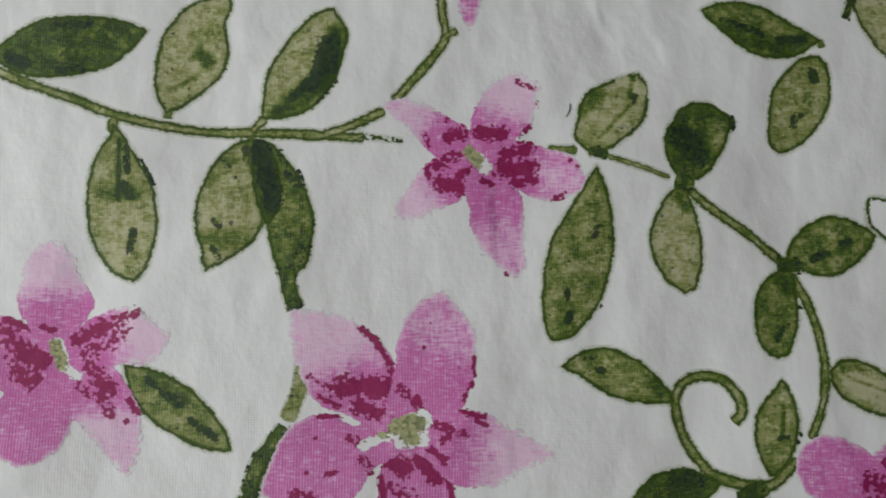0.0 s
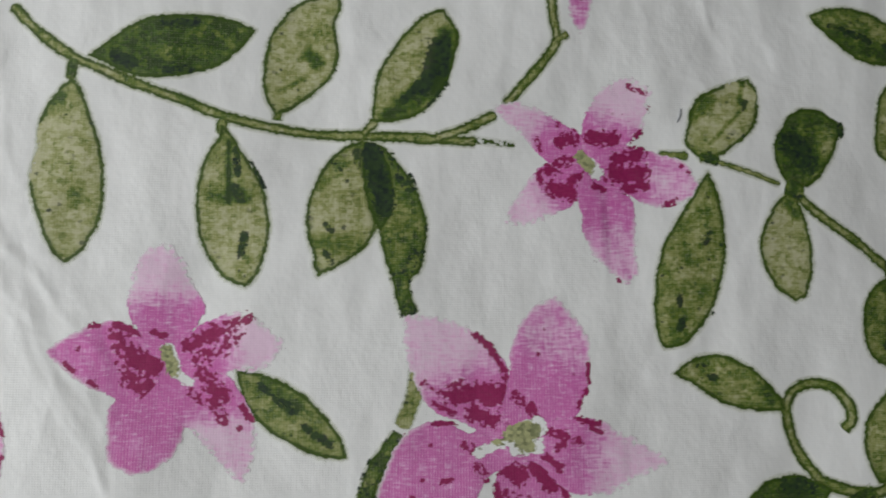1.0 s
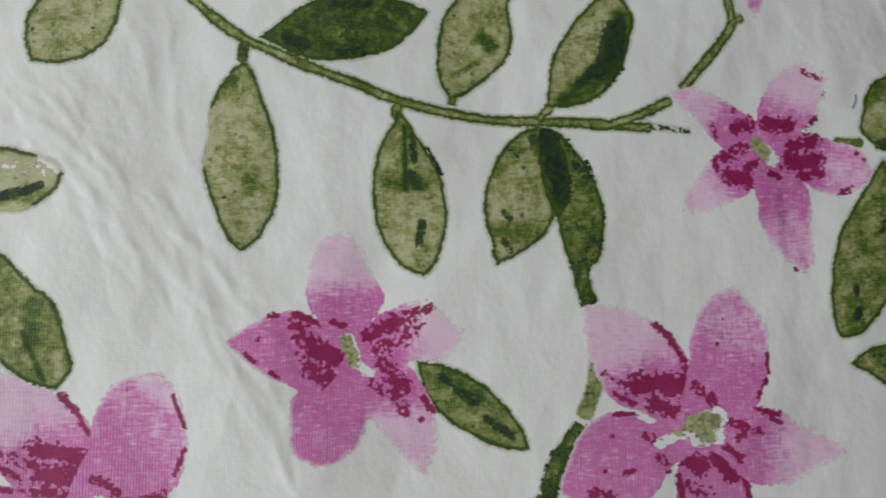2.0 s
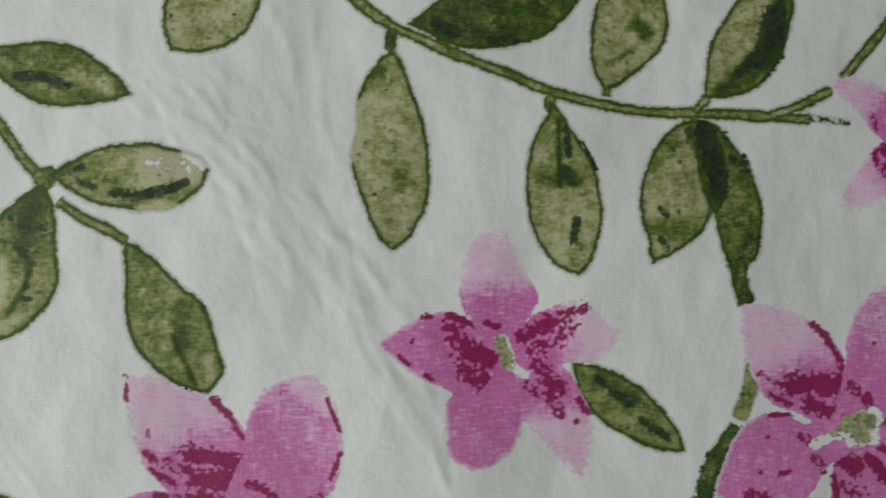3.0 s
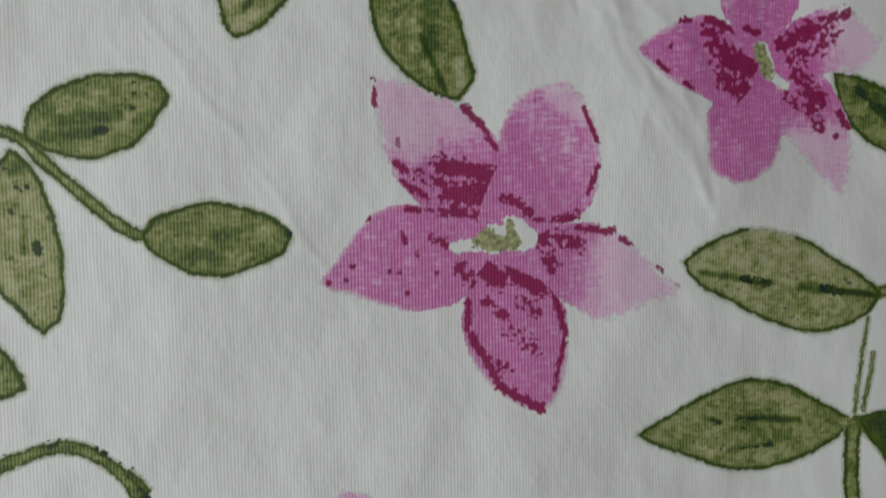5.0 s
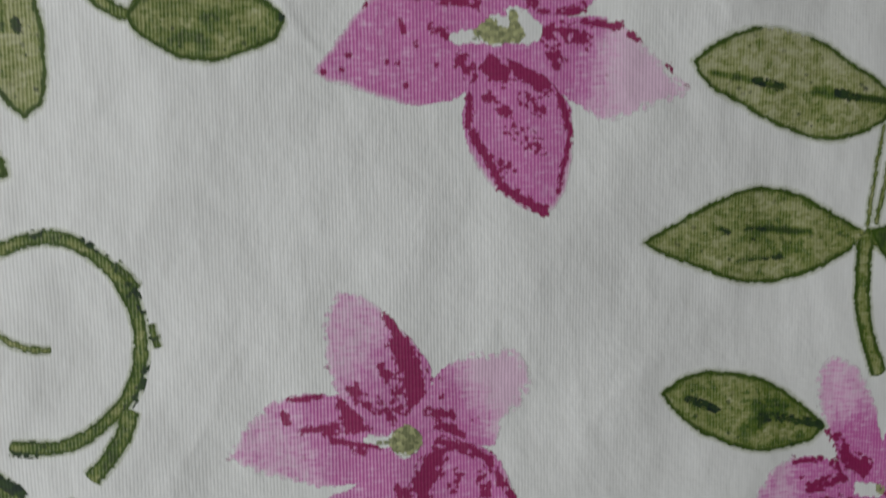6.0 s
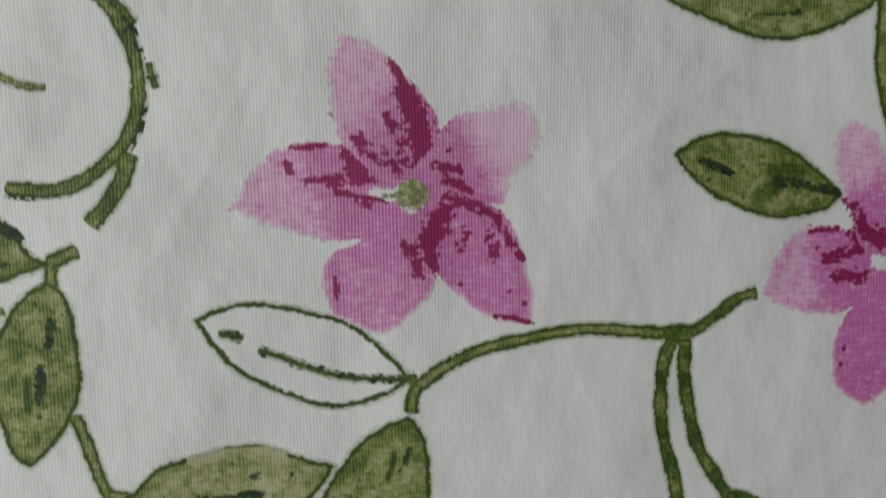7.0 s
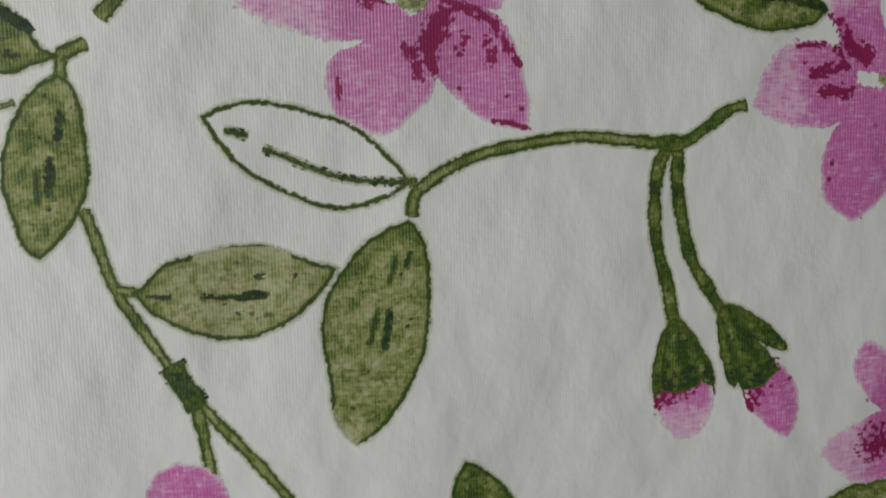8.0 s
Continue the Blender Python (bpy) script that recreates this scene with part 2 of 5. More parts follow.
def part(name, bm, material, parent=None, label=""):
    me = bpy.data.meshes.new(name)
    bm.to_mesh(me)
    bm.free()
    me.materials.append(material)
    ob = new(name, me)
    ob.parent = parent
    return tagged(ob, label)


def boxes(name, material, parent, *spans):
    bm = bmesh.new()
    for lo, hi in spans:
        box(bm, lo, hi)
    return part(name, bm, material, parent)


# ---- the room that closes the place ----
FLOOR_Z, CEIL_Z, X0, X1, Y0, Y1 = -0.75, 1.75, -0.66, 2.6, -2.0, 2.0
tagged(boxes("floor", WOOD, None, ((X0 - 0.1, Y0 - 0.1, FLOOR_Z - 0.1), (X1 + 0.1, Y1 + 0.1, FLOOR_Z))), "plain brown wooden floor of the room", "floor", kind="structure")
tagged(boxes("ceiling", PLASTER, None, ((X0 - 0.1, Y0 - 0.1, CEIL_Z), (X1 + 0.1, Y1 + 0.1, CEIL_Z + 0.1))), "plain pale plaster ceiling of the room", "ceiling", kind="structure")
WY0, WY1, WZ0, WZ1 = WIN_Y - 0.55, WIN_Y + 0.55, WIN_Z - 0.4, WIN_Z + 0.6
tagged(boxes("wall_west", PLASTER, None, ((X0 - 0.1, Y0, FLOOR_Z), (X0, WY0, CEIL_Z)), ((X0 - 0.1, WY1, FLOOR_Z), (X0, Y1, CEIL_Z)),
             ((X0 - 0.1, WY0, FLOOR_Z), (X0, WY1, WZ0)), ((X0 - 0.1, WY0, WZ1), (X0, WY1, CEIL_Z))), "pale plaster wall with a window opening", "wall", kind="structure")
tagged(boxes("wall_east", PLASTER, None, ((X1, Y0, FLOOR_Z), (X1 + 0.1, Y1, CEIL_Z))), "plain pale plaster wall of the room", "wall", kind="structure")
tagged(boxes("wall_south", PLASTER, None, ((X0 - 0.1, Y0 - 0.1, FLOOR_Z), (X1 + 0.1, Y0, CEIL_Z))), "plain pale plaster wall of the room", "wall", kind="structure")
tagged(boxes("wall_north", PLASTER, None, ((X0 - 0.1, Y1, FLOOR_Z), (X1 + 0.1, Y1 + 0.1, CEIL_Z))), "plain pale plaster wall of the room", "wall", kind="structure")
window = tagged(boxes("window_1", FRAME_PAINT, None, ((X0 - 0.08, WY0, WZ0), (X0 - 0.03, WY0 + 0.05, WZ1)), ((X0 - 0.08, WY1 - 0.05, WZ0), (X0 - 0.03, WY1, WZ1)),
                      ((X0 - 0.08, WY0 + 0.05, WZ0), (X0 - 0.03, WY1 - 0.05, WZ0 + 0.05)), ((X0 - 0.08, WY0 + 0.05, WZ1 - 0.05), (X0 - 0.03, WY1 - 0.05, WZ1))),
                "white painted window frame in the plaster wall", "window", kind="structure")

# the table under the cloth
HALF, TOP_Z = 0.58, -0.004
table = tagged(new("table"), "brown wooden table hidden under the printed cloth", "table")
table.location = (0, 0, FLOOR_Z)
boxes("tabletop", WOOD, table, ((-HALF, -HALF, TOP_Z - 0.03 - FLOOR_Z), (HALF, HALF, TOP_Z - FLOOR_Z)))
for sx in (-1, 1):
    for sy in (-1, 1):
        boxes("leg", WOOD, table, ((sx * 0.52 - 0.03, sy * 0.52 - 0.03, 0.0), (sx * 0.52 + 0.03, sy * 0.52 + 0.03, TOP_Z - 0.03 - FLOOR_Z)))

# ---- the cloth: lie of the cotton, in millimetres ----
CREASES = [
    (-169.0, 10.6, -134.9, -39.9, 0.9, 0.22),
    (-126.8, 39.6, -104.0, 12.7, 3.0, 0.45),
    (-118.7, 37.9, -80.7, -1.6, 1.4, 0.30),
    (-92.4, 6.1, -75.6, -27.9, 1.2, 0.25),
    (-111.6, 16.4, -105.9, 2.2, 1.0, -0.20),
    (-98.3, 47.9, -95.9, 33.8, 1.0, 0.20),
    (-155.9, 18.5, -153.8, 3.8, 1.4, 0.20),
    (-111.7, -9.3, -86.4, -40.3, 2.0, -0.15),
    (23.1, 70.8, 26.2, 46.3, 4.5, 0.50),
    (31.6, 66.3, 41.0, 50.0, 3.0, -0.30),
    (45.5, 69.0, 50.7, 51.3, 3.4, 0.38),
    (57.2, 71.7, 54.7, 50.2, 4.4, -0.30),
    (14.1, 21.3, 15.5, 9.2, 1.4, 0.20),
    (16.5, 20.2, 17.5, 10.3, 1.0, -0.15),
    (-3.6, 65.5, -4.5, 49.2, 4.0, 0.30),
    (41.5, 9.3, 43.2, -8.0, 2.6, 0.20),
    (-3.7, 74.9, 65.4, 71.9, 9.0, 1.00),
    (-113.9, 29.6, -91.2, 2.6, 1.4, 0.20),
    (-90.9, -3.4, -76.5, -27.1, 1.0, 0.20),
    (-107.6, 58.1, -101.8, 41.3, 1.6, 0.25),
    (-138.6, -169.3, -48.5, -171.7, 3.0, 0.25),
    (-100.4, -154.1, -59.9, -154.1, 6.0, -0.20),
    (-159.3, -100.0, -150.0, -83.8, 1.2, 0.12),
    (-99.5, -78.3, -95.8, -95.9, 2.2, 0.20),
    (-93.9, -94.2, -79.1, -81.3, 1.6, 0.12),
]


STEP, GX0, GX1, GY0, GY1 = 0.45, -236.0, 130.0, -232.0, 100.0


def ground_relief():
    """The lie of the cloth over its plane as a table of heights: slow waves, pressed folds and many small crinkles."""
    rng = np.random.RandomState(5)
    gx, gy = np.arange(GX0, GX1, STEP), np.arange(GY0, GY1, STEP)
    xx, yy = np.meshgrid(gx, gy)
    z = np.zeros_like(xx)
    for size, amp in ((55, 0.11), (34, 0.06), (19, 0.032), (11, 0.016), (6, 0.007)):
        for _ in range(6):
            a = rng.rand() * math.pi
            z += amp * np.cos((xx * math.cos(a) + yy * math.sin(a)) * 2 * math.pi / (size * (0.75 + 0.5 * rng.rand())) + 6.3 * rng.rand())
    folds = [(*f, 0) for f in CREASES]
    bands = [(CREASES[1], 14, 34, 0.11), (CREASES[2], 10, 34, 0.10), (CREASES[3], 9, 18, 0.09), (CREASES[0], 8, 12, 0.07), (CREASES[9], 22, 26, 0.08), (CREASES[17], 8, 16, 0.09), (CREASES[20], 30, 14, 0.05)]
    for (ax, ay, bx, by, _, _), wide, number, amp in bands:
        turn = math.atan2(by - ay, bx - ax)
        for _ in range(number):
            k, off, a = rng.rand() * 1.3 - 0.1, rng.randn() * wide * 0.5, turn + rng.randn() * 0.28
            x, y, half = ax + (bx - ax) * k - off * math.sin(turn), ay + (by - ay) * k + off * math.cos(turn), 1.5 + 4.5 * rng.rand()
            folds.append((x - half * math.cos(a), y - half * math.sin(a), x + half * math.cos(a), y + half * math.sin(a), 0.7 + 0.7 * rng.rand(), amp * (1 if rng.rand() < 0.7 else -1) * (0.6 + 1.1 * rng.rand()), 1))
    for _ in range(120):
        x, y, a, half = GX0 + rng.rand() * 366, GY0 + rng.rand() * 332, rng.rand() * math.pi, 2 + 5 * rng.rand()
        folds.append((x - half * math.cos(a), y - half * math.sin(a), x + half * math.cos(a), y + half * math.sin(a), 0.9 + rng.rand(), 0.05 * rng.randn(), 1))
    for ax, ay, bx, by, w, amp, small in folds:
        dx, dy = bx - ax, by - ay
        size = math.hypot(dx, dy)
        pad = 4 * w + 10
        i0, i1 = np.searchsorted(gx, (min(ax, bx) - pad, max(ax, bx) + pad))
        j0, j1 = np.searchsorted(gy, (min(ay, by) - pad, max(ay, by) + pad))
        x, y = xx[j0:j1, i0:i1], yy[j0:j1, i0:i1]
        along = ((x - ax) * dx + (y - ay) * dy) / size
        over = np.maximum(np.maximum(-along, along - size), 0)
        off = ((x - ax) * dy - (y - ay) * dx) / size + 0.5 * np.sin(along / 5.3 + ax) + 0.3 * np.sin(along / 2.1 + ay)
        amp *= 0.55
        w = max(w * (0.55 if small else 0.7), 0.48)
        z[j0:j1, i0:i1] += amp * np.exp(-np.sqrt((off / w) ** 2 + 0.15)) * 1.4 * np.exp(-((over / (2.0 if small else 6.0)) ** 2))
    rim = np.clip(np.minimum(np.minimum(xx - GX0, GX1 - xx), np.minimum(yy - GY0, GY1 - yy)) / 12, 0, 1)
    return gx, gy, z * rim


GX, GY, RELIEF = ground_relief()


def lie(x, y):
    """Height of the cloth at a place, in millimetres."""
    i, j = (x - GX0) / STEP, (y - GY0) / STEP
    if not (0 <= i < len(GX) - 1 and 0 <= j < len(GY) - 1):
        return 0.0
    a, b = int(i), int(j)
    i, j = i - a, j - b
    return (RELIEF[b, a] * (1 - i) + RELIEF[b, a + 1] * i) * (1 - j) + (RELIEF[b + 1, a] * (1 - i) + RELIEF[b + 1, a + 1] * i) * j


def sheet(verts, faces, name, material, values, parent=None, label="", origin=(0, 0, 0)):
    """One mesh with its print values at the corners."""
    me = bpy.data.meshes.new(name)
    o = Vector(origin)
    me.from_pydata([Vector(v) - o for v in verts], [], faces)
    for key, row in values.items():
        me.attributes.new(key, "FLOAT", "POINT").data.foreach_set("value", np.asarray(row, np.float32))
    me.materials.append(material)
    me.polygons.foreach_set("use_smooth", [True] * len(faces))
    me.update()
    ob = new(name, me)
    ob.parent = parent
    ob.location = o - (parent.matrix_world.translation if parent else Vector())
    if parent:
        ob.matrix_world = Matrix.Translation(o)
        ob.matrix_parent_inverse = Matrix.Identity(4)
        base = Vector()
        up = parent
        while up:
            base += up.location
            up = up.parent
        ob.location = o - base
    return tagged(ob, label)


def grid_faces(rows, cols):
    return [(i * cols + j, i * cols + j + 1, (i + 1) * cols + j + 1, (i + 1) * cols + j) for i in range(rows - 1) for j in range(cols - 1)]


def spread(inner):
    """Steps across the cloth: fine where the print is seen, wide towards the hems."""
    return [-760, -700, -640, -600, -590, -585, -560, -480, -400, -320, -260] + list(inner) + [160, 200, 260, 320, 400, 480, 560, 585, 590, 600, 640, 700, 760]


def drape(x, y):
    edge = 590.0
    fx, fy = max(abs(x) - edge, 0.0), max(abs(y) - edge, 0.0)
    z = lie(x, y) - max(fx, fy)
    return (math.copysign(min(abs(x), edge + 0.08 * fx), x) / 1000, math.copysign(min(abs(y), edge + 0.08 * fy), y) / 1000, z / 1000)


xs, ys = spread(GX), spread(GY)
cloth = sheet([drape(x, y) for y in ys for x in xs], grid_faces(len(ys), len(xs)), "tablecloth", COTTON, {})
tagged(cloth, "white cotton tablecloth printed with pink flowers and green leaves", "tablecloth")

# ---- the print: dye lies a hair above the threads ----
LEVEL = {"stem": 0.010, "leaf": 0.016, "petal": 0.050, "eye": 0.064}
count = {"n": 0}
TONES = {"pale": 0.21, "palemid": 0.38, "mid": 0.47, "middark": 0.62, "dark": 0.86, "hollow": 0.3}


KNOTS = (0.0, 0.06, 0.16, 0.28, 0.40, 0.52, 0.64, 0.76, 0.88, 0.95, 1.0)
GRAIN = 0.42


def smooth(a, b, x):
    t = np.clip((x - a) / (b - a), 0.0, 1.0)
    return t * t * (3 - 2 * t)


def lie_many(x, y):
    """Heights of the cloth at many places, in millimetres."""
    i, j = np.clip((x - GX0) / STEP, 0, len(GX) - 1.001), np.clip((y - GY0) / STEP, 0, len(GY) - 1.001)
    a, b = i.astype(int), j.astype(int)
    i, j = i - a, j - b
    return (RELIEF[b, a] * (1 - i) + RELIEF[b, a + 1] * i) * (1 - j) + (RELIEF[b + 1, a] * (1 - i) + RELIEF[b + 1, a + 1] * i) * j


def along_line(points, steps=7):
    """A smooth line through the points."""
    p = [Vector(q) for q in points]
    p = [2 * p[0] - p[1]] + p + [2 * p[-1] - p[-2]]
    out = []
    for a, b, c, d in zip(p, p[1:], p[2:], p[3:]):
        for k in range(steps):
            t = k / steps
            out.append(0.5 * (2 * b + (c - a) * t + (2 * a - 5 * b + 4 * c - d) * t * t + (3 * b - a - 3 * c + d) * t ** 3))
    return out + [p[-2]]


def depth_inside(s, o, ring):
    """How far each place lies inside the closed outline; below nought outside it."""
    p, q = ring, np.roll(ring, -1, axis=0)
    d = q - p
    size = np.maximum((d ** 2).sum(1), 1e-9)
    ds, do = s[:, None] - p[None, :, 0], o[:, None] - p[None, :, 1]
    k = np.clip((ds * d[:, 0] + do * d[:, 1]) / size, 0, 1)
    near = np.sqrt(((ds - k * d[:, 0]) ** 2 + (do - k * d[:, 1]) ** 2).min(1))
    rise = np.where(np.abs(d[:, 1]) < 1e-9, 1e-9, d[:, 1])
    crossed = ((p[:, 1] > o[:, None]) != (q[:, 1] > o[:, None])) & (ds < d[:, 0] * (o[:, None] - p[:, 1]) / rise)
    return np.where(crossed.sum(1) % 2 == 1, near, -near)


def blade(base, tip, left, right, level, values_at, margin=1.1, out=0.25):
    """A leaf-shaped patch from base to tip, with its half-widths to both sides at the KNOTS, and what values_at(u, v, e, x, y) gives."""
    b, t = Vector(base), Vector(tip)
    axis = t - b
    size = axis.length
    axis.normalize()
    side = Vector((-axis.y, axis.x))
    left, right = [w + out for w in left], [w + out for w in right]
    one = np.array([tuple(p) for p in along_line([(k * size, w) for k, w in zip(KNOTS, (0, *left, 0))], 6)])
    two = np.array([tuple(p) for p in along_line([(k * size, -w) for k, w in zip(KNOTS, (0, *right, 0))], 6)])
    ring = np.vstack([one, two[::-1][1:-1]])
    rows, cols = int((size + 2 * margin) / GRAIN) + 2, int((max(left) + max(right) + 2 * margin) / GRAIN) + 2
    run = np.linspace(-margin, size + margin, rows)
    top, low = np.interp(run, one[:, 0], one[:, 1]) + margin, np.interp(run, two[:, 0], two[:, 1]) - margin
    across = np.linspace(0, 1, cols)
    o = (low[:, None] + (top - low)[:, None] * across[None, :]).ravel()
    v = np.tile(across * 2 - 1, rows)
    s = np.repeat(run, cols)
    count["n"] += 1
    wob = count["n"] * 2.7
    e = depth_inside(s, o, ring) + 0.10 * np.sin(s / 0.9 + wob) * np.sin(o / 0.7 + 2 * wob) + 0.08 * np.sin(s / 2.3 - wob)
    x, y = b.x + axis.x * s + side.x * o, b.y + axis.y * s + side.y * o
    z = lie_many(x, y) + level + (0.0005 * (count["n"] % 55) if level < 0.05 else 0.002 * (count["n"] % 5))
    verts = [tuple(p) for p in np.stack([x, y, z], 1) / 1000]
    return verts, grid_faces(rows, cols), values_at(np.clip(s / size, 0, 1), v, e, x, y)


def daub(x, y, x0, y0, x1, y1, w):
    """Strength of one dab of dye, drawn from one place to another with that half-width."""
    dx, dy = x1 - x0, y1 - y0
    k = np.clip(((x - x0) * dx + (y - y0) * dy) / max(dx * dx + dy * dy, 1e-6), 0, 1)
    w = max(w, 0.42)
    return smooth(1.65, 0.3, np.hypot(x - x0 - k * dx, y - y0 - k * dy) / w)


WORDS = {"pale": "pale straw-green printed leaf", "palemid": "light olive printed leaf with a dark midrib", "mid": "olive green printed leaf with a darker outline",
         "middark": "deep olive printed leaf", "dark": "dark green printed leaf", "hollow": "printed leaf drawn in green outline only"}


def leaf(base, tip, left, right, style, dabs=(), gaps=()):
    """dabs: x, y to x, y, half-width, strength; above nought blue-black dots, below it deeper green, below -1 washed out. gaps: where the outline breaks off."""
    def at(u, v, e, x, y):
        tone = np.full_like(u, TONES[style])
        if style in ("pale", "palemid"):
            tone += 0.22 * (1 - smooth(0.0, 0.25, u))
        mark, fill, rim = np.where(e < 0.15, -0.7, -0.06), np.full_like(u, 2.0), np.full_like(u, 0.66)
        for *stroke, k in dabs:
            f = daub(x, y, *stroke)
            if k > 0:
                mark = np.maximum(mark, (k + 0.35) * f - 0.35)
                tone += 0.15 * f
            elif k > -1:
                tone -= 1.25 * k * f
            else:
                tone += (k + 1) * 1.6 * f
                fill -= 4.9 * max(-1.2 - k, 0) * f
        for stroke in gaps:
            f = daub(x, y, *stroke)
            rim, tone, fill = rim - 1.1 * f, tone - 0.22 * f, fill - 1.3 * f * smooth(1.8, 0.2, e)
        if style == "hollow":
            mark, fill, rim = mark * 0 - 1.0, fill * 0 - 0.6, rim * 0 + 0.72
        return {"edge": e, "tone": tone, "navy": mark, "fill": fill, "rim": rim, "ink": np.full_like(u, 0.95)}

    v, f, vals = blade(base, tip, left, right, LEVEL["leaf"], at)
    above = LEVEL["leaf"] + 0.0005 * (count["n"] % 55) + 0.006
    ob = sheet(v, f, "leaf", GREEN, vals, cloth, WORDS[style], (base[0] / 1000, base[1] / 1000, 0))
    for x0, y0, x1, y1, w, k in dabs:
        far = math.hypot(x1 - x0, y1 - y0)
        if k >= 1.0 and far > 2.6 and 0.45 < w < 0.9:
            bow = 0.03 * far
            line = [(x0 + (x1 - x0) * q / 3 - (y1 - y0) / far * bow * math.sin(q), y0 + (y1 - y0) * q / 3 + (x1 - x0) / far * bow * math.sin(q)) for q in range(4)]
            ribbon("midrib", line, 1.0 * w, "stroke", above, ob, "dark broken midrib stroke")
    return ob


def flower(centre, white, smudge):
    """The bare eye of a flower, and in it the smudge of green: both as dabs x, y to x, y and half-width."""
    lo = [min(min(d[k], d[k + 2]) - d[4] for d in white) - 1.2 for k in (0, 1)]
    hi = [max(max(d[k], d[k + 2]) + d[4] for d in white) + 1.2 for k in (0, 1)]
    xs, ys = np.linspace(lo[0], hi[0], int((hi[0] - lo[0]) / GRAIN) + 2), np.linspace(lo[1], hi[1], int((hi[1] - lo[1]) / GRAIN) + 2)
    x, y = (a.ravel() for a in np.meshgrid(xs, ys))
    edge, green = np.full_like(x, -9.0), np.full_like(x, -0.2)
    for x0, y0, x1, y1, w in white:
        k = np.clip(((x - x0) * (x1 - x0) + (y - y0) * (y1 - y0)) / max((x1 - x0) ** 2 + (y1 - y0) ** 2, 1e-6), 0, 1)
        edge = np.maximum(edge, 0.8 * w - np.hypot(x - x0 - k * (x1 - x0), y - y0 - k * (y1 - y0)))
    for stroke in smudge:
        green = np.maximum(green, 1.4 * daub(x, y, *stroke[:4], stroke[4] * 1.2))
    verts = [tuple(p) for p in np.stack([x, y, lie_many(x, y) + LEVEL["eye"]], 1) / 1000]
    return sheet(verts, grid_faces(len(ys), len(xs)), "flower", EYE, {"edge": edge, "navy": green}, cloth, "pink printed flower with a bare white and green eye", (centre[0] / 1000, centre[1] / 1000, 0))


def petal(bloom, base, tip, left, right, pale, dabs, lean=0.0):
    """dabs: x, y to x, y, half-width, strength; below nought washed out. lean: which side washes out first."""
    def at(u, v, e, x, y):
        tone = 1.08 * pale * smooth(0.36, 0.72, u + 0.22 * lean * v) + 0.08 * pale
        mark, bare = -0.46 - 0.3 * pale * smooth(0.5, 0.8, u) - 0.4 * smooth(0.3, -0.2, e), np.zeros_like(u)
        for *stroke, k in dabs:
            f = daub(x, y, *stroke)
            if k > 0:
                mark = np.maximum(mark, (k + (0.85 if stroke[4] < 0.65 else 0.4)) * f - 0.4)
            else:
                bare = np.maximum(bare, -k * f)
        fill = 2.2 - pale * (0.75 * smooth(0.62, 1.0, u + 0.15 * lean * v) + 0.6 * smooth(1.3, -0.3, e) * smooth(0.3, 0.6, u)) - 0.8 * bare
        return {"edge": e, "tone": tone + bare, "navy": mark, "fill": fill, "ink": 0.6 * smooth(0.42, 0.68, u)}

    heel = (2.4, 3.3, 3.8, 3.4, 2.2, 0.0, 0.0, 0.0, 0.0)
    left, right = [max(a, b) for a, b in zip(left, heel)], [max(a, b) for a, b in zip(right, heel)]
    v, f, vals = blade(base, tip, left, right, LEVEL["petal"], at, out=0.4)
    words = "pink petal fading to near white" if pale > 0.6 else "plain mid pink petal" if len(dabs) < 3 else "pink petal with dark magenta patches"
    return sheet(v, f, "petal", PINK, vals, bloom, words, (base[0] / 1000, base[1] / 1000, 0))


STEMS = {"line": (0.44, -0.25, 2.0, 0.95, 0.58), "dark": (0.85, 0.18, 2.0, 1.0, 0.42), "pale": (0.34, 0.0, 0.95, 1.0, 0.0), "dash": (0.4, -0.5, -0.6, 0.55, 2.0),
         "curl": (0.66, -0.1, 2.0, 1.0, 0.42), "deep": (0.70, -0.18, 2.0, 1.0, 0.40), "stroke": (0.85, 0.75, -0.6, 0.55, 2.0), "vein": (0.8, 0.05, -0.6, 0.7, 2.0)}


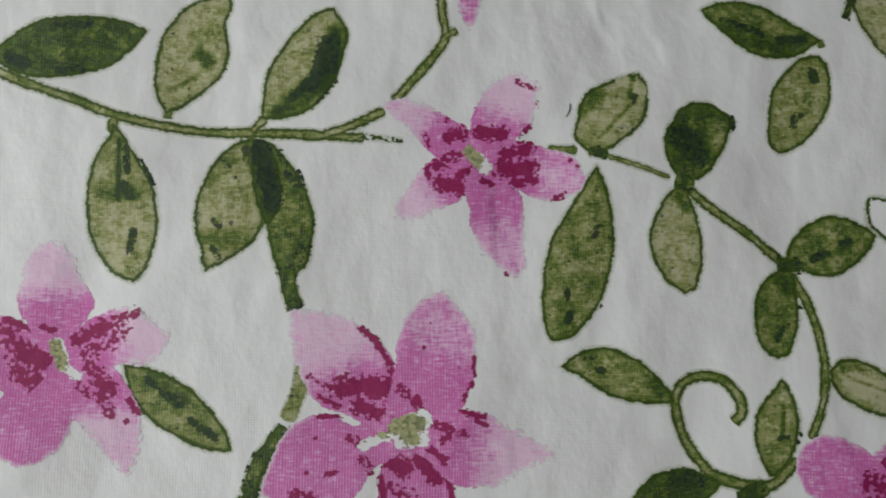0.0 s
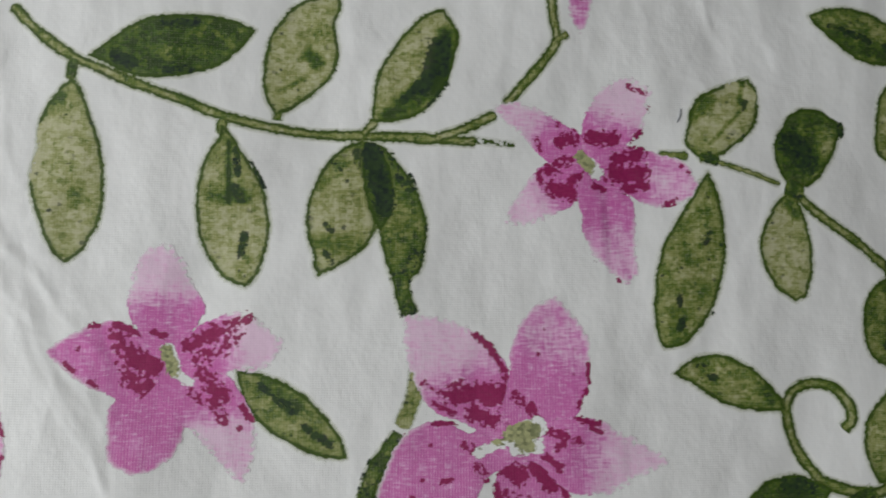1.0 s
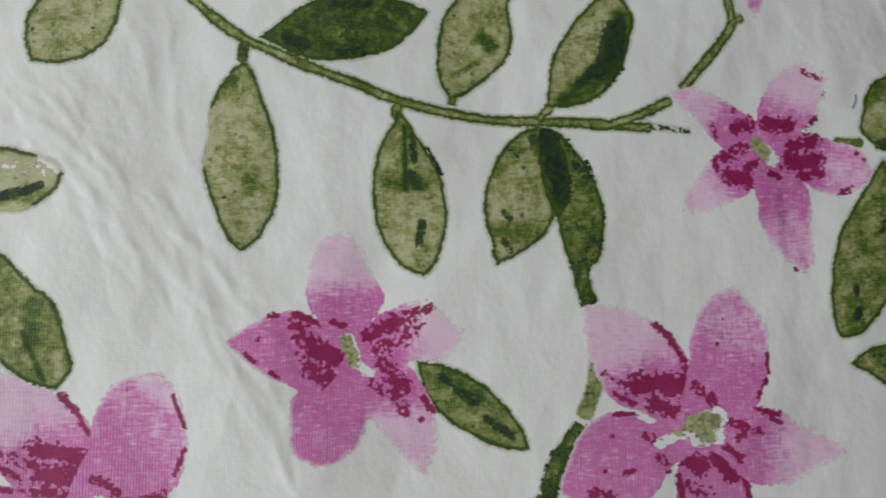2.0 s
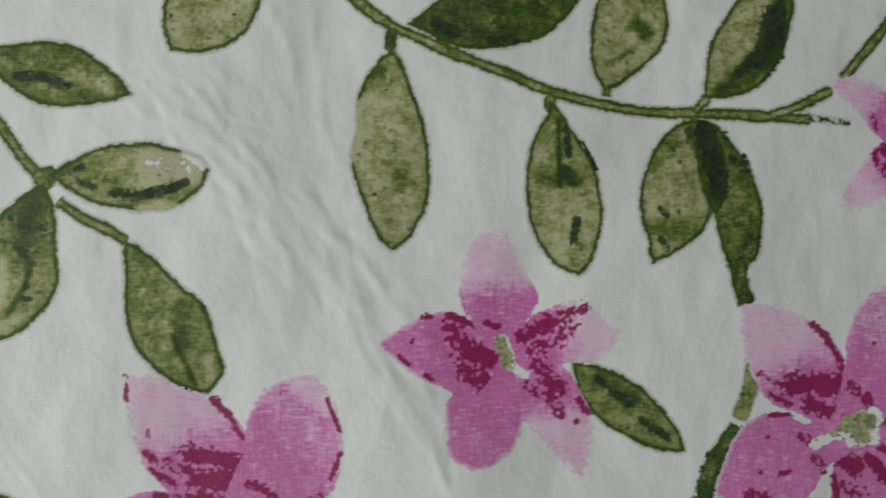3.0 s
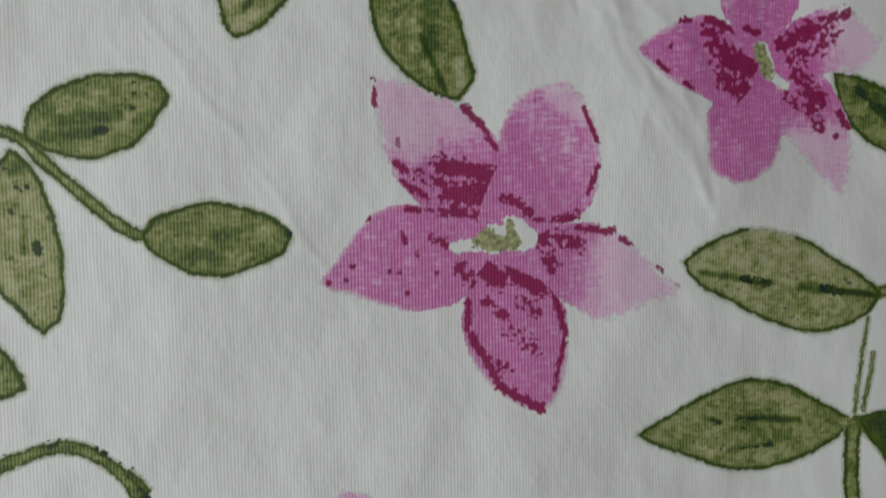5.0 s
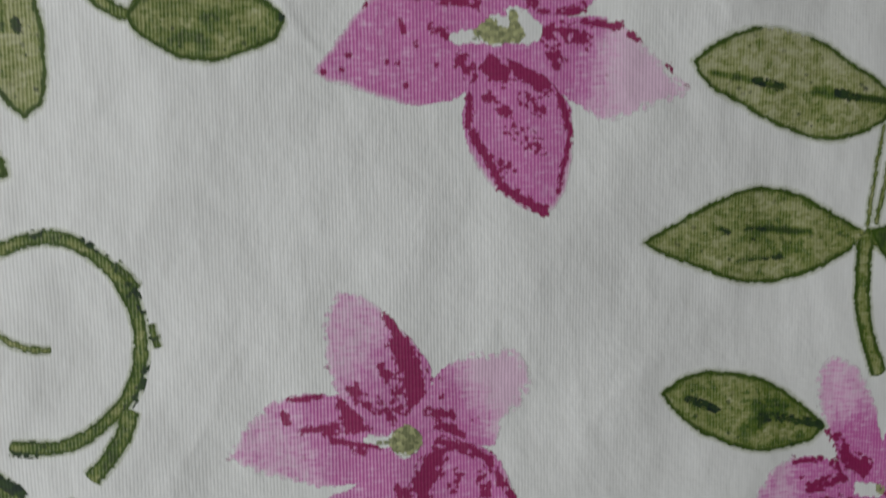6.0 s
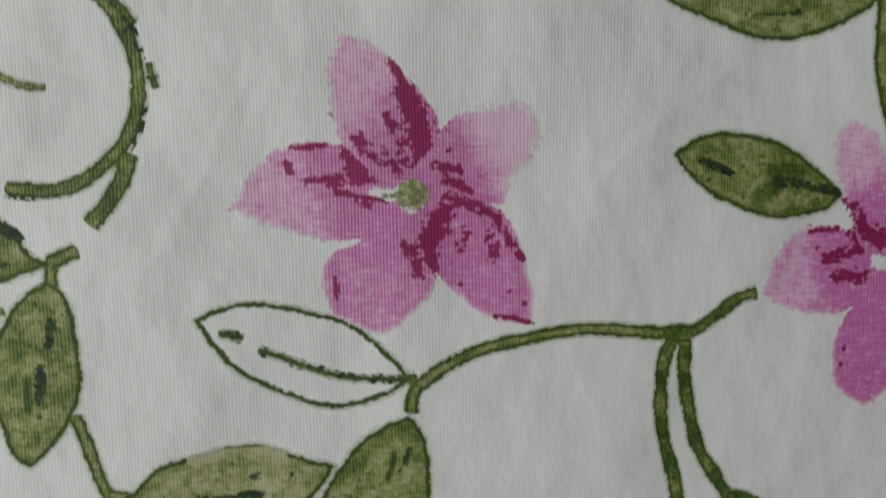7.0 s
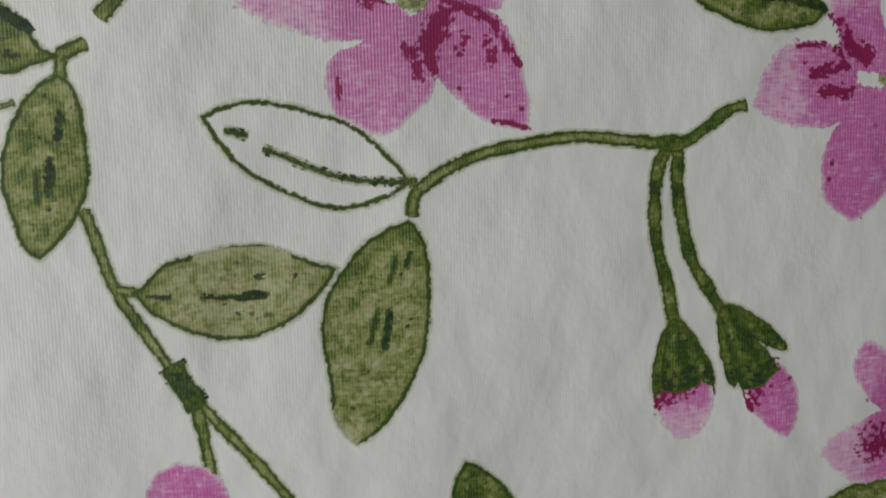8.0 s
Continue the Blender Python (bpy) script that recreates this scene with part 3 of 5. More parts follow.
def ribbon(name, points, width, style, level, parent, words):
    """A printed stroke of that width along a smooth line."""
    tone, navy, fill, ink, rim = STEMS[style]
    line = along_line(points, 14)
    cols, margin = 9, 0.5
    verts, vals = [], {k: [] for k in ("edge", "tone", "navy", "fill", "rim", "ink")}
    count["n"] += 1
    run = 0.0
    for i, p in enumerate(line):
        d = (line[min(i + 1, len(line) - 1)] - line[max(i - 1, 0)]).normalized()
        n = Vector((-d.y, d.x))
        run += (p - line[i - 1]).length if i else 0.0
        half = width / 2 * (1 + 0.22 * noise.noise(Vector((run / 3.5, count["n"] * 3.7, 0))))
        if style in ("stroke", "vein"):
            half *= 0.25 + 0.75 * math.sin(math.pi * i / (len(line) - 1)) ** 0.7
        end = min(i, len(line) - 1 - i)
        for j in range(cols):
            y = (-1 + 2 * j / (cols - 1)) * (half + margin)
            q = p + n * y
            verts.append((q.x / 1000, q.y / 1000, (lie(q.x, q.y) + level + 0.0001 * (count["n"] % 40)) / 1000))
            e = half - abs(y) - (0.35 * width if end == 0 else 0.0)
            mark = navy + (0.75 * smooth(-0.1, 0.7, y / half) * smooth(-0.1, 0.3, noise.noise(Vector((run / 6, 0.3, 5.0)))) if style == "curl" else 0.0)
            shade = tone + 0.3 * noise.noise(Vector((run / 5, 1.0, count["n"])))
            for k, val in zip(vals, (e, shade, mark, fill, rim * min(width, 2.2) / 2, ink)):
                vals[k].append(val)
    at = (points[0][0] / 1000, points[0][1] / 1000, 0)
    return sheet(verts, grid_faces(len(line), cols), name, GREEN, vals, parent, words, at)


def stem(points, width, style):
    words = {"line": "olive stem drawn in two dark lines", "dark": "dark green printed stem", "pale": "faint pale green printed stem", "dash": "broken green printed stem", "curl": "dark green curled tendril", "deep": "deep green printed bud stalk"}
    return ribbon("stem", points, width, style, LEVEL["leaf"] + 0.03 if style == "dark" else LEVEL["stem"], cloth, words[style])


def bud(base, left, right, tip, wl, wr, pale):
    """A closed pink bud in its green calyx."""
    b, t = Vector(base), Vector(tip)
    start = b + (t - b) * 0.42

    def pink(u, v, e, x, y):
        return {"edge": e, "tone": pale * smooth(0.2, 0.8, u) * 1.2, "navy": 1.0 * (1 - smooth(0.20, 0.42 + 0.1 * pale, u + 0.25 * v)) - 0.5 * smooth(0.3, 0.6, u), "fill": 2.0 - 1.3 * pale * smooth(0.6, 1.0, u), "ink": np.full_like(u, 0.5)}

    bulge = (0.45, 0.75, 0.93, 1.0, 1.0, 0.93, 0.78, 0.52, 0.3)
    v, f, vals = blade(start, t, [w * wl * 0.92 for w in bulge], [w * wr * 0.92 for w in bulge], LEVEL["petal"], pink)
    ob = sheet(v, f, "bud", PINK, vals, cloth, "closed pink printed bud in a green calyx", (base[0] / 1000, base[1] / 1000, 0))

    def green(u, v, e, x, y):
        return {"edge": e, "tone": 0.80 + 0.14 * np.sin(6 * v), "navy": (0.05 + 0.45 * smooth(0.6, 0.9, u)) * smooth(0.0, 0.3, e) - 0.8 * smooth(0.2, 0.0, e), "fill": np.full_like(u, 2.0), "rim": np.full_like(u, 0.3), "ink": np.full_like(u, 0.6)}

    for k, point in enumerate((left, right, b + (t - b) * 0.60)):
        w = [q * (1.5 if k < 2 else 3.4) for q in ((0.5, 0.75, 0.9, 1.0, 1.0, 0.95, 0.8, 0.55, 0.3) if k < 2 else (0.3, 0.4, 0.52, 0.64, 0.76, 0.87, 0.96, 1.0, 0.85))]
        v, f, vals = blade(b, point, w, w, LEVEL["eye"] + 0.006 * k, green)
        sheet(v, f, "calyx", GREEN, vals, ob, "dark green calyx leaf", (base[0] / 1000, base[1] / 1000, 0))
    return ob


# leaves of the print: base, tip (mm), half-widths to both sides, tone, dabs of other dye
leaf((-82.2, 49.9), (-51.5, 55.9), (0.9, 2.5, 4.2, 5.2, 5.1, 4.5, 3.5, 2.1, 0.9), (1.1, 3.6, 5.3, 6.2, 6.4, 6.2, 5.2, 2.9, 1.2), 'dark', dabs=[(-77.1, 49.8, -74.0, 48.6, 1.23, 1.2), (-69.1, 56.5, -62.8, 56.8, 0.83, 0.9), (-67.8, 47.5, -63.6, 47.6, 0.83, 0.8)])
leaf((-47.5, 39.3), (-36.1, 63.7), (2.3, 4.5, 6.1, 7.1, 7.6, 7.1, 6.4, 4.2, 1.7), (1.2, 2.9, 4.6, 5.8, 5.6, 4.4, 2.2, 1.6, 1.0), 'pale', dabs=[(-41.6, 51.3, -40.0, 50.2, 1.49, -0.5), (-37.8, 46.2, -37.8, 46.2, 0.43, 1.1), (-36.3, 48.5, -36.3, 48.5, 0.43, 1.1), (-46.8, 44.0, -41.6, 47.4, 0.53, -0.25), (-42.7, 54.0, -38.4, 55.2, 1.71, -0.2)])
leaf((-29.5, 38.5), (-15.7, 61.1), (0.7, 1.9, 3.3, 3.9, 4.0, 3.8, 3.2, 2.2, 1.1), (2.7, 5.3, 7.2, 8.0, 8.0, 7.3, 6.2, 5.0, 2.5), 'pale', dabs=[(-17.2, 53.8, -19.5, 45.3, 1.43, 1.4), (-20.6, 45.9, -23.1, 43.0, 0.98, 1.2), (-15.3, 54.9, -15.8, 48.2, 0.99, 1.3), (-25.4, 39.7, -16.7, 47.1, 2.37, -0.55), (-15.0, 55.5, -16.2, 46.0, 1.99, -0.6), (-19.5, 40.6, -15.1, 46.0, 0.54, 0.8)])
leaf((-85.1, 45.5), (-84.9, 10.9), (1.7, 3.0, 4.5, 5.6, 6.3, 6.5, 6.0, 4.0, 2.5), (1.9, 4.5, 5.5, 5.4, 6.4, 6.0, 4.3, 2.8, 1.4), 'pale', dabs=[(-88.9, 39.6, -87.4, 41.7, 1.4, -0.35), (-84.3, 25.0, -83.2, 22.5, 1.99, -0.2)], gaps=[(-90.5, 35.9, -91.3, 27.0, 0.9)])
leaf((-57.4, 37.2), (-52.0, 6.8), (1.2, 2.4, 4.2, 5.5, 5.9, 5.7, 4.8, 3.3, 1.9), (0.4, 2.9, 5.0, 6.3, 6.7, 6.7, 6.1, 4.5, 2.6), 'pale', dabs=[(-54.8, 32.5, -54.1, 27.7, 0.52, 1.1), (-54.7, 25.4, -53.3, 23.0, 0.83, 1.2), (-52.4, 16.7, -53.1, 13.0, 0.72, 1.4), (-58.4, 23.9, -53.8, 23.5, 1.85, -0.35), (-55.9, 34.0, -55.6, 22.4, 0.41, -0.5), (-51.5, 29.9, -49.1, 25.5, 0.42, 1.2), (-56.1, 33.0, -54.3, 24.5, 2.59, -0.15)])
leaf((-30.8, 34.6), (-38.9, 9.0), (1.1, 2.5, 3.9, 5.3, 6.9, 6.9, 5.6, 3.1, 1.3), (2.3, 4.2, 5.5, 6.0, 5.9, 5.3, 4.0, 1.7, 1.0), 'pale', dabs=[(-36.6, 30.7, -35.0, 29.1, 0.64, 0.7), (-37.6, 18.4, -36.6, 17.4, 0.63, 0.9), (-37.6, 13.2, -36.5, 11.6, 0.63, 0.8), (-31.9, 32.4, -29.7, 28.2, 1.49, 0.8), (-39.2, 15.3, -31.8, 14.3, 1.67, -0.35), (-39.2, 25.9, -35.0, 30.2, 1.26, -0.3)])
leaf((-30.3, 34.6), (-22.3, 7.9), (2.6, 4.0, 5.2, 6.2, 6.6, 6.4, 5.3, 3.8, 2.6), (0.1, 0.4, 0.9, 1.5, 2.0, 2.3, 2.5, 2.5, 2.1), 'middark', dabs=[(-22.2, 28.3, -21.4, 25.6, 0.54, 1.2), (-18.8, 18.2, -18.8, 18.2, 0.43, 1.3), (-20.7, 13.4, -23.4, 9.1, 1.49, 0.55), (-25.5, 31.5, -22.2, 25.1, 1.07, 0.5)])
leaf((-30.8, 34.6), (-27.4, 17.7), (1.3, 2.7, 3.3, 3.6, 3.5, 3.2, 2.7, 1.8, 0.8), (0.2, 0.6, 0.9, 1.2, 1.4, 1.4, 1.3, 0.9, 0.5), 'dark', dabs=[(-29.2, 32.3, -26.7, 22.3, 2.03, 1.4)])
leaf((34.8, 32.0), (44.9, 49.0), (4.1, 5.2, 6.0, 6.7, 6.7, 5.4, 3.9, 2.2, 0.9), (1.1, 2.6, 3.7, 4.6, 5.1, 5.0, 4.3, 3.0, 2.0), 'pale', dabs=[(44.2, 44.2, 43.5, 42.4, 0.57, 1.1), (45.7, 47.7, 45.7, 47.7, 0.46, 1.2), (43.2, 37.0, 43.2, 37.0, 0.45, 1), (36.6, 35.5, 42.4, 41.8, 0.45, -0.4), (43.7, 48.2, 43.0, 44.1, 0.57, -0.5), (33.3, 40.6, 36.8, 44.6, 1.35, -0.35)], gaps=[(41.2, 47.8, 45.3, 45.3, 1.03)])
leaf((52.1, 27.7), (59.0, 42.9), (1.4, 3.5, 4.9, 5.5, 5.6, 5.3, 4.8, 3.6, 1.9), (2.9, 4.3, 5.1, 5.6, 5.9, 5.9, 5.9, 5.9, 5.4), 'dark', dabs=[(53.0, 36.2, 55.7, 32.8, 2.96, 0.95), (63.1, 40.4, 63.6, 37.7, 0.46, 1.2), (55.0, 29.2, 57.9, 29.4, 1.13, -1.2), (60.2, 37.5, 60.6, 35.2, 2.06, -1.25)])
leaf((35.9, 29.8), (26.7, -4.4), (1.5, 3.8, 5.7, 6.8, 7.2, 7.2, 6.5, 4.5, 3.0), (0.6, 1.7, 3.1, 4.3, 4.9, 4.8, 4.0, 2.7, 1.6), 'mid', dabs=[(35.8, 25.8, 35.8, 25.0, 0.56, 0.8), (36.2, 18.0, 35.0, 15.8, 0.67, 0.9), (29.8, 4.9, 29.6, 3.8, 0.77, 0.9), (30.1, 0.8, 29.5, -0.5, 0.65, 1.2), (36.2, 2.7, 36.2, 2.7, 0.44, 1.2), (29.2, 2.7, 29.1, -2.7, 1.53, -0.2)])
leaf((52.7, 26.6), (52.8, 4.9), (0.7, 1.6, 2.4, 3.0, 3.4, 3.5, 3.2, 2.4, 1.8), (1.9, 3.7, 5.0, 6.1, 6.6, 6.3, 5.4, 3.6, 1.7), 'pale', dabs=[(52.6, 24.3, 53.6, 21.5, 1.35, -0.3)])
leaf((73.1, 11.4), (91.7, 16.7), (1.5, 3.4, 4.9, 5.7, 5.9, 5.5, 4.4, 2.4, 1.1), (1.3, 3.1, 4.5, 5.2, 5.2, 4.5, 3.6, 2.3, 1.1), 'middark', dabs=[(78.4, 11.6, 81.5, 12.9, 0.68, 1.2), (84.5, 14.8, 86.3, 15.4, 0.69, 1.1)])
leaf((73.1, 10.2), (70.6, -7.8), (1.2, 2.0, 2.4, 2.8, 3.1, 2.8, 2.4, 2.0, 1.2), (1.7, 3.7, 5.0, 5.5, 5.4, 5.1, 4.7, 3.6, 2.2), 'middark', dabs=[(71.6, 7.7, 73.2, 6.0, 1.58, -0.3), (72.8, -0.7, 70.4, -3.8, 0.67, 0.6), (75.4, 2.2, 75.4, 2.2, 0.45, 1.1)])
leaf((82.9, 56.3), (57.7, 62.3), (1.1, 3.9, 5.5, 6.3, 6.3, 5.2, 3.6, 1.9, 0.8), (0.3, 0.9, 2.1, 3.1, 3.7, 3.6, 3.0, 2.0, 0.9), 'middark', dabs=[(62.0, 60.3, 65.5, 59.2, 0.58, 1.2), (65.5, 59.1, 70.6, 57.3, 0.58, 1.0), (74.1, 56.2, 79.4, 56.7, 0.94, 1.2), (61.3, 57.9, 76.3, 53.5, 1.63, -0.25)])
leaf((82.1, 53.2), (72.9, 32.8), (2.1, 3.5, 4.6, 5.2, 5.3, 4.8, 4.1, 2.6, 1.2), (2.2, 3.9, 4.8, 5.6, 5.8, 5.3, 4.4, 3.3, 2.4), 'palemid', dabs=[(80.4, 49.6, 80.7, 48.0, 0.94, 1.4), (76.2, 40.0, 76.1, 38.2, 0.81, 1.0), (77.5, 40.6, 77.5, 40.6, 0.58, 1.0)])
leaf((50.0, -15.7), (28.2, -9.0), (0.5, 1.2, 1.9, 2.3, 2.2, 1.6, 0.9, 0.3, 0.1), (1.3, 3.0, 4.5, 5.4, 5.8, 5.8, 5.2, 3.6, 1.9), 'mid', dabs=[(36.0, -9.4, 36.1, -9.8, 0.76, 1.3), (33.9, -8.0, 35.0, -9.1, 1.52, 0.4), (45.8, -11.2, 47.4, -13.4, 1.53, -0.3)])
leaf((68.0, -29.8), (70.9, -11.5), (0.8, 2.0, 3.1, 3.8, 4.1, 3.8, 2.9, 1.3, 0.5), (1.3, 2.7, 3.5, 3.9, 3.9, 3.7, 3.0, 1.8, 0.9), 'palemid', dabs=[(70.9, -16.7, 70.4, -21.9, 0.44, -0.4), (69.8, -22.5, 71.7, -22.5, 0.44, 0.8), (73.9, -21.8, 73.9, -21.8, 0.44, 1.2), (73.5, -23.2, 73.5, -23.2, 0.44, 1.1)])
leaf((80.2, -9.7), (98.3, -16.3), (1.8, 3.2, 3.7, 3.6, 3.1, 2.4, 1.6, 0.8, 0.3), (1.8, 3.5, 4.4, 4.7, 4.7, 4.7, 4.2, 2.8, 1.5), 'pale', dabs=[(85.1, -11.9, 92.7, -15.2, 1.57, -1.35), (84.0, -11.2, 91.2, -13.8, 0.45, -0.6), (83.0, -9.8, 86.4, -9.4, 0.9, -0.25)])
leaf((58.7, -30.7), (41.1, -33.6), (0.8, 2.0, 2.8, 3.2, 3.2, 2.9, 2.3, 1.3, 0.5), (0.7, 1.7, 2.9, 3.6, 3.8, 3.7, 3.0, 1.6, 0.7), 'dark', dabs=[(50.1, -29.9, 54.4, -30.2, 1.73, 0.8)])
leaf((-53.2, -8.3), (-33.2, -24.0), (0.9, 2.1, 2.9, 3.5, 3.8, 3.5, 2.9, 1.8, 0.9), (1.2, 3.0, 4.2, 4.6, 4.5, 4.1, 3.4, 2.1, 0.9), 'mid', dabs=[(-48.9, -11.1, -47.1, -12.5, 0.71, 0.9), (-46.0, -13.5, -43.0, -15.8, 0.81, 1.1), (-44.2, -14.4, -44.2, -14.4, 0.92, 1.1), (-40.6, -18.6, -40.1, -19.1, 0.71, 1.2), (-38.7, -19.9, -36.3, -21.5, 0.92, 1.25), (-48.1, -10.5, -43.0, -15.1, 1.83, -0.25)])
leaf((-154.1, 43.2), (-164.0, 15.5), (1.5, 3.4, 5.2, 6.3, 7.2, 7.1, 5.2, 3.2, 1.5), (2.0, 3.7, 5.1, 6.4, 6.2, 5.7, 4.8, 3.0, 1.7), 'mid', dabs=[(-154.6, 36.9, -155.0, 33.8, 0.61, 1.2), (-156.6, 29.6, -157.7, 25.6, 0.61, 1.3), (-156.8, 34.8, -159.0, 23.9, 0.44, -0.4), (-159.9, 23.4, -159.0, 23.5, 0.87, 0.5), (-163.4, 17.5, -161.2, 19.4, 1.73, -1.2)])
leaf((-152.4, 43.6), (-128.1, 36.8), (0.7, 1.8, 3.1, 4.2, 4.7, 4.5, 3.6, 2.1, 1.0), (1.2, 3.0, 4.4, 5.2, 5.4, 4.7, 3.6, 2.0, 0.8), 'middark', dabs=[(-146.1, 39.3, -141.8, 39.4, 0.8, 1.2), (-141.8, 39.1, -138.0, 37.9, 0.62, 1.0), (-137.3, 39.1, -131.9, 37.9, 1.44, -1.2)])
leaf((-140.9, 23.1), (-115.1, 24.3), (0.9, 2.3, 3.9, 4.5, 4.6, 4.5, 3.7, 2.7, 1.7), (1.1, 3.0, 4.8, 5.5, 5.9, 6.0, 5.6, 4.0, 2.4), 'pale', dabs=[(-131.0, 20.3, -126.4, 19.9, 0.73, 1.2), (-126.4, 19.9, -120.9, 21.3, 0.82, 1.5), (-120.9, 21.5, -118.9, 22.3, 0.65, 1.4), (-136.8, 24.2, -135.5, 24.8, 0.45, 1.0), (-136.0, 22.1, -133.7, 21.1, 0.63, 0.9), (-124.6, 25.1, -116.3, 24.8, 2.02, -1.5), (-138.7, 22.9, -131.9, 24.0, 2.16, -0.25), (-131.0, 19.4, -119.1, 20.5, 1.27, -0.2)], gaps=[(-118.6, 27.3, -116.1, 25.7, 1.11), (-126.4, 17.9, -120.9, 18.1, 0.73)])
leaf((-141.8, 22.0), (-149.2, -4.1), (1.2, 2.7, 3.9, 5.1, 6.5, 6.5, 5.3, 3.6, 1.8), (1.3, 3.2, 5.1, 5.8, 5.7, 5.3, 4.0, 2.3, 1.1), 'palemid', dabs=[(-143.6, 20.1, -145.0, 12.7, 3.57, -0.38), (-147.2, 16.1, -147.2, 16.1, 0.53, 1.0), (-145.0, 15.0, -141.8, 14.6, 1.07, 0.6), (-145.9, 11.2, -144.7, 10.0, 0.8, 1.0), (-148.1, 12.2, -148.1, 12.2, 0.53, 0.9), (-142.7, 10.4, -142.7, 10.4, 0.45, 0.9), (-149.2, 8.1, -149.4, 3.0, 1.77, -1.3), (-146.5, -0.6, -148.6, -2.5, 1.25, -1.25), (-143.8, 8.6, -144.5, 4.9, 0.54, -0.5), (-144.5, 4.9, -147.2, 0.3, 0.54, -0.5), (-144.9, 2.9, -143.8, 2.9, 0.36, 1.2)])
leaf((-129.0, 12.4), (-115.3, -12.9), (1.3, 2.7, 3.6, 4.6, 6.1, 6.0, 5.1, 4.2, 3.1), (0.8, 2.1, 3.8, 5.3, 6.3, 6.1, 5.1, 3.4, 1.7), 'mid', dabs=[(-116.1, 1.6, -115.9, 1.1, 0.37, 1.4), (-120.9, -3.4, -117.2, -12.0, 0.46, -0.5), (-119.5, 1.3, -120.0, -5.3, 1.3, -0.25), (-115.1, -7.2, -114.6, -12.0, 0.84, -1.3), (-127.4, 10.6, -126.4, 9.7, 1.28, -0.2)])
leaf((-179.0, -18.7), (-158.2, -12.3), (2.8, 4.3, 5.2, 5.7, 5.8, 5.5, 4.7, 3.4, 2.1), (1.4, 3.2, 4.7, 5.6, 5.7, 5.5, 4.2, 2.1, 0.9), 'mid', dabs=[(-176.5, -18.7, -169.4, -17.8, 0.78, -0.3), (-169.0, -17.8, -167.4, -17.4, 0.48, 1.0), (-173.3, -16.1, -166.1, -15.3, 1.1, -0.25), (-163.6, -14.3, -163.6, -14.3, 0.32, 1.1), (-163.4, -12.2, -163.4, -12.2, 0.32, 1.1)])
leaf((-163.1, -33.1), (-141.1, -33.9), (2.2, 3.4, 4.3, 5.0, 5.0, 4.5, 3.9, 2.8, 1.5), (2.2, 3.7, 5.0, 5.6, 5.6, 5.1, 4.2, 2.9, 1.8), 'mid', dabs=[(-141.5, -33.0, -141.7, -33.3, 0.34, 1.3), (-157.8, -35.8, -152.1, -36.4, 0.99, -0.2), (-152.8, -33.3, -147.8, -33.0, 1.16, -0.2)])
leaf((-180.9, -20.1), (-177.6, -47.4), (1.2, 2.8, 3.7, 4.1, 4.3, 4.2, 3.9, 3.1, 2.1), (1.5, 4.1, 6.4, 7.1, 7.0, 6.2, 4.6, 2.4, 1.3), 'pale', dabs=[(-178.9, -25.8, -178.9, -25.8, 0.47, 1.3), (-178.1, -34.1, -177.9, -35.2, 0.63, 1.5), (-179.7, -30.1, -179.9, -35.1, 0.39, -0.5), (-180.6, -23.4, -179.8, -22.6, 1.09, -0.4)])
leaf((-184.0, 11.5), (-175.6, 4.0), (0.3, 0.8, 1.2, 1.2, 1.0, 0.7, 0.4, 0.2, 0.1), (0.6, 1.7, 2.9, 3.6, 3.8, 3.7, 3.4, 2.5, 1.2), 'mid')
leaf((-44.4, -44.8), (-79.4, -38.8), (3.8, 6.3, 8.0, 8.0, 7.3, 6.3, 4.7, 3.4, 1.7), (1.1, 2.9, 4.6, 6.3, 7.0, 7.0, 6.3, 3.7, 1.6), 'pale', dabs=[(-68.9, -41.8, -64.3, -43.0, 0.58, 1.3), (-76.1, -40.6, -69.4, -41.8, 0.48, -0.5), (-58.6, -43.3, -55.6, -43.8, 0.89, -0.5), (-55.1, -43.8, -51.8, -44.3, 0.7, 1.2), (-51.6, -44.3, -45.6, -45.2, 0.5, -0.7), (-61.5, -44.7, -56.6, -46.5, 2.95, -0.15)], gaps=[(-67.1, -33.9, -60.6, -34.9, 0.77)])
leaf((-49.5, -65.8), (-87.0, -67.1), (2.4, 4.5, 6.5, 7.2, 7.1, 6.1, 4.2, 2.1, 0.9), (1.0, 3.3, 6.1, 7.4, 7.5, 6.4, 4.3, 2.0, 0.8), 'palemid', dabs=[(-74.1, -65.1, -72.7, -65.6, 0.48, 0.7), (-69.5, -65.0, -66.5, -65.2, 0.39, 1.0), (-66.5, -65.2, -58.6, -65.8, 0.39, -0.5), (-69.0, -65.3, -61.0, -67.8, 2.35, -0.2), (-70.9, -70.3, -63.0, -69.6, 0.39, 0.5)], gaps=[(-52.0, -67.3, -49.5, -66.2, 0.71)])
leaf((-54.8, -98.3), (-83.5, -91.4), (2.5, 4.0, 5.3, 6.0, 5.9, 5.4, 4.4, 2.5, 1.1), (0.9, 2.4, 4.0, 5.0, 5.6, 5.4, 4.9, 3.3, 1.6), 'mid', dabs=[(-79.2, -92.5, -73.9, -94.7, 0.49, 1.0), (-66.5, -96.1, -62.9, -96.3, 0.9, 0.5), (-63.2, -96.5, -55.8, -98.0, 0.61, 1.3), (-66.5, -96.6, -69.4, -97.9, 1.21, -0.3), (-66.5, -94.2, -62.5, -94.9, 1.41, -0.25)])
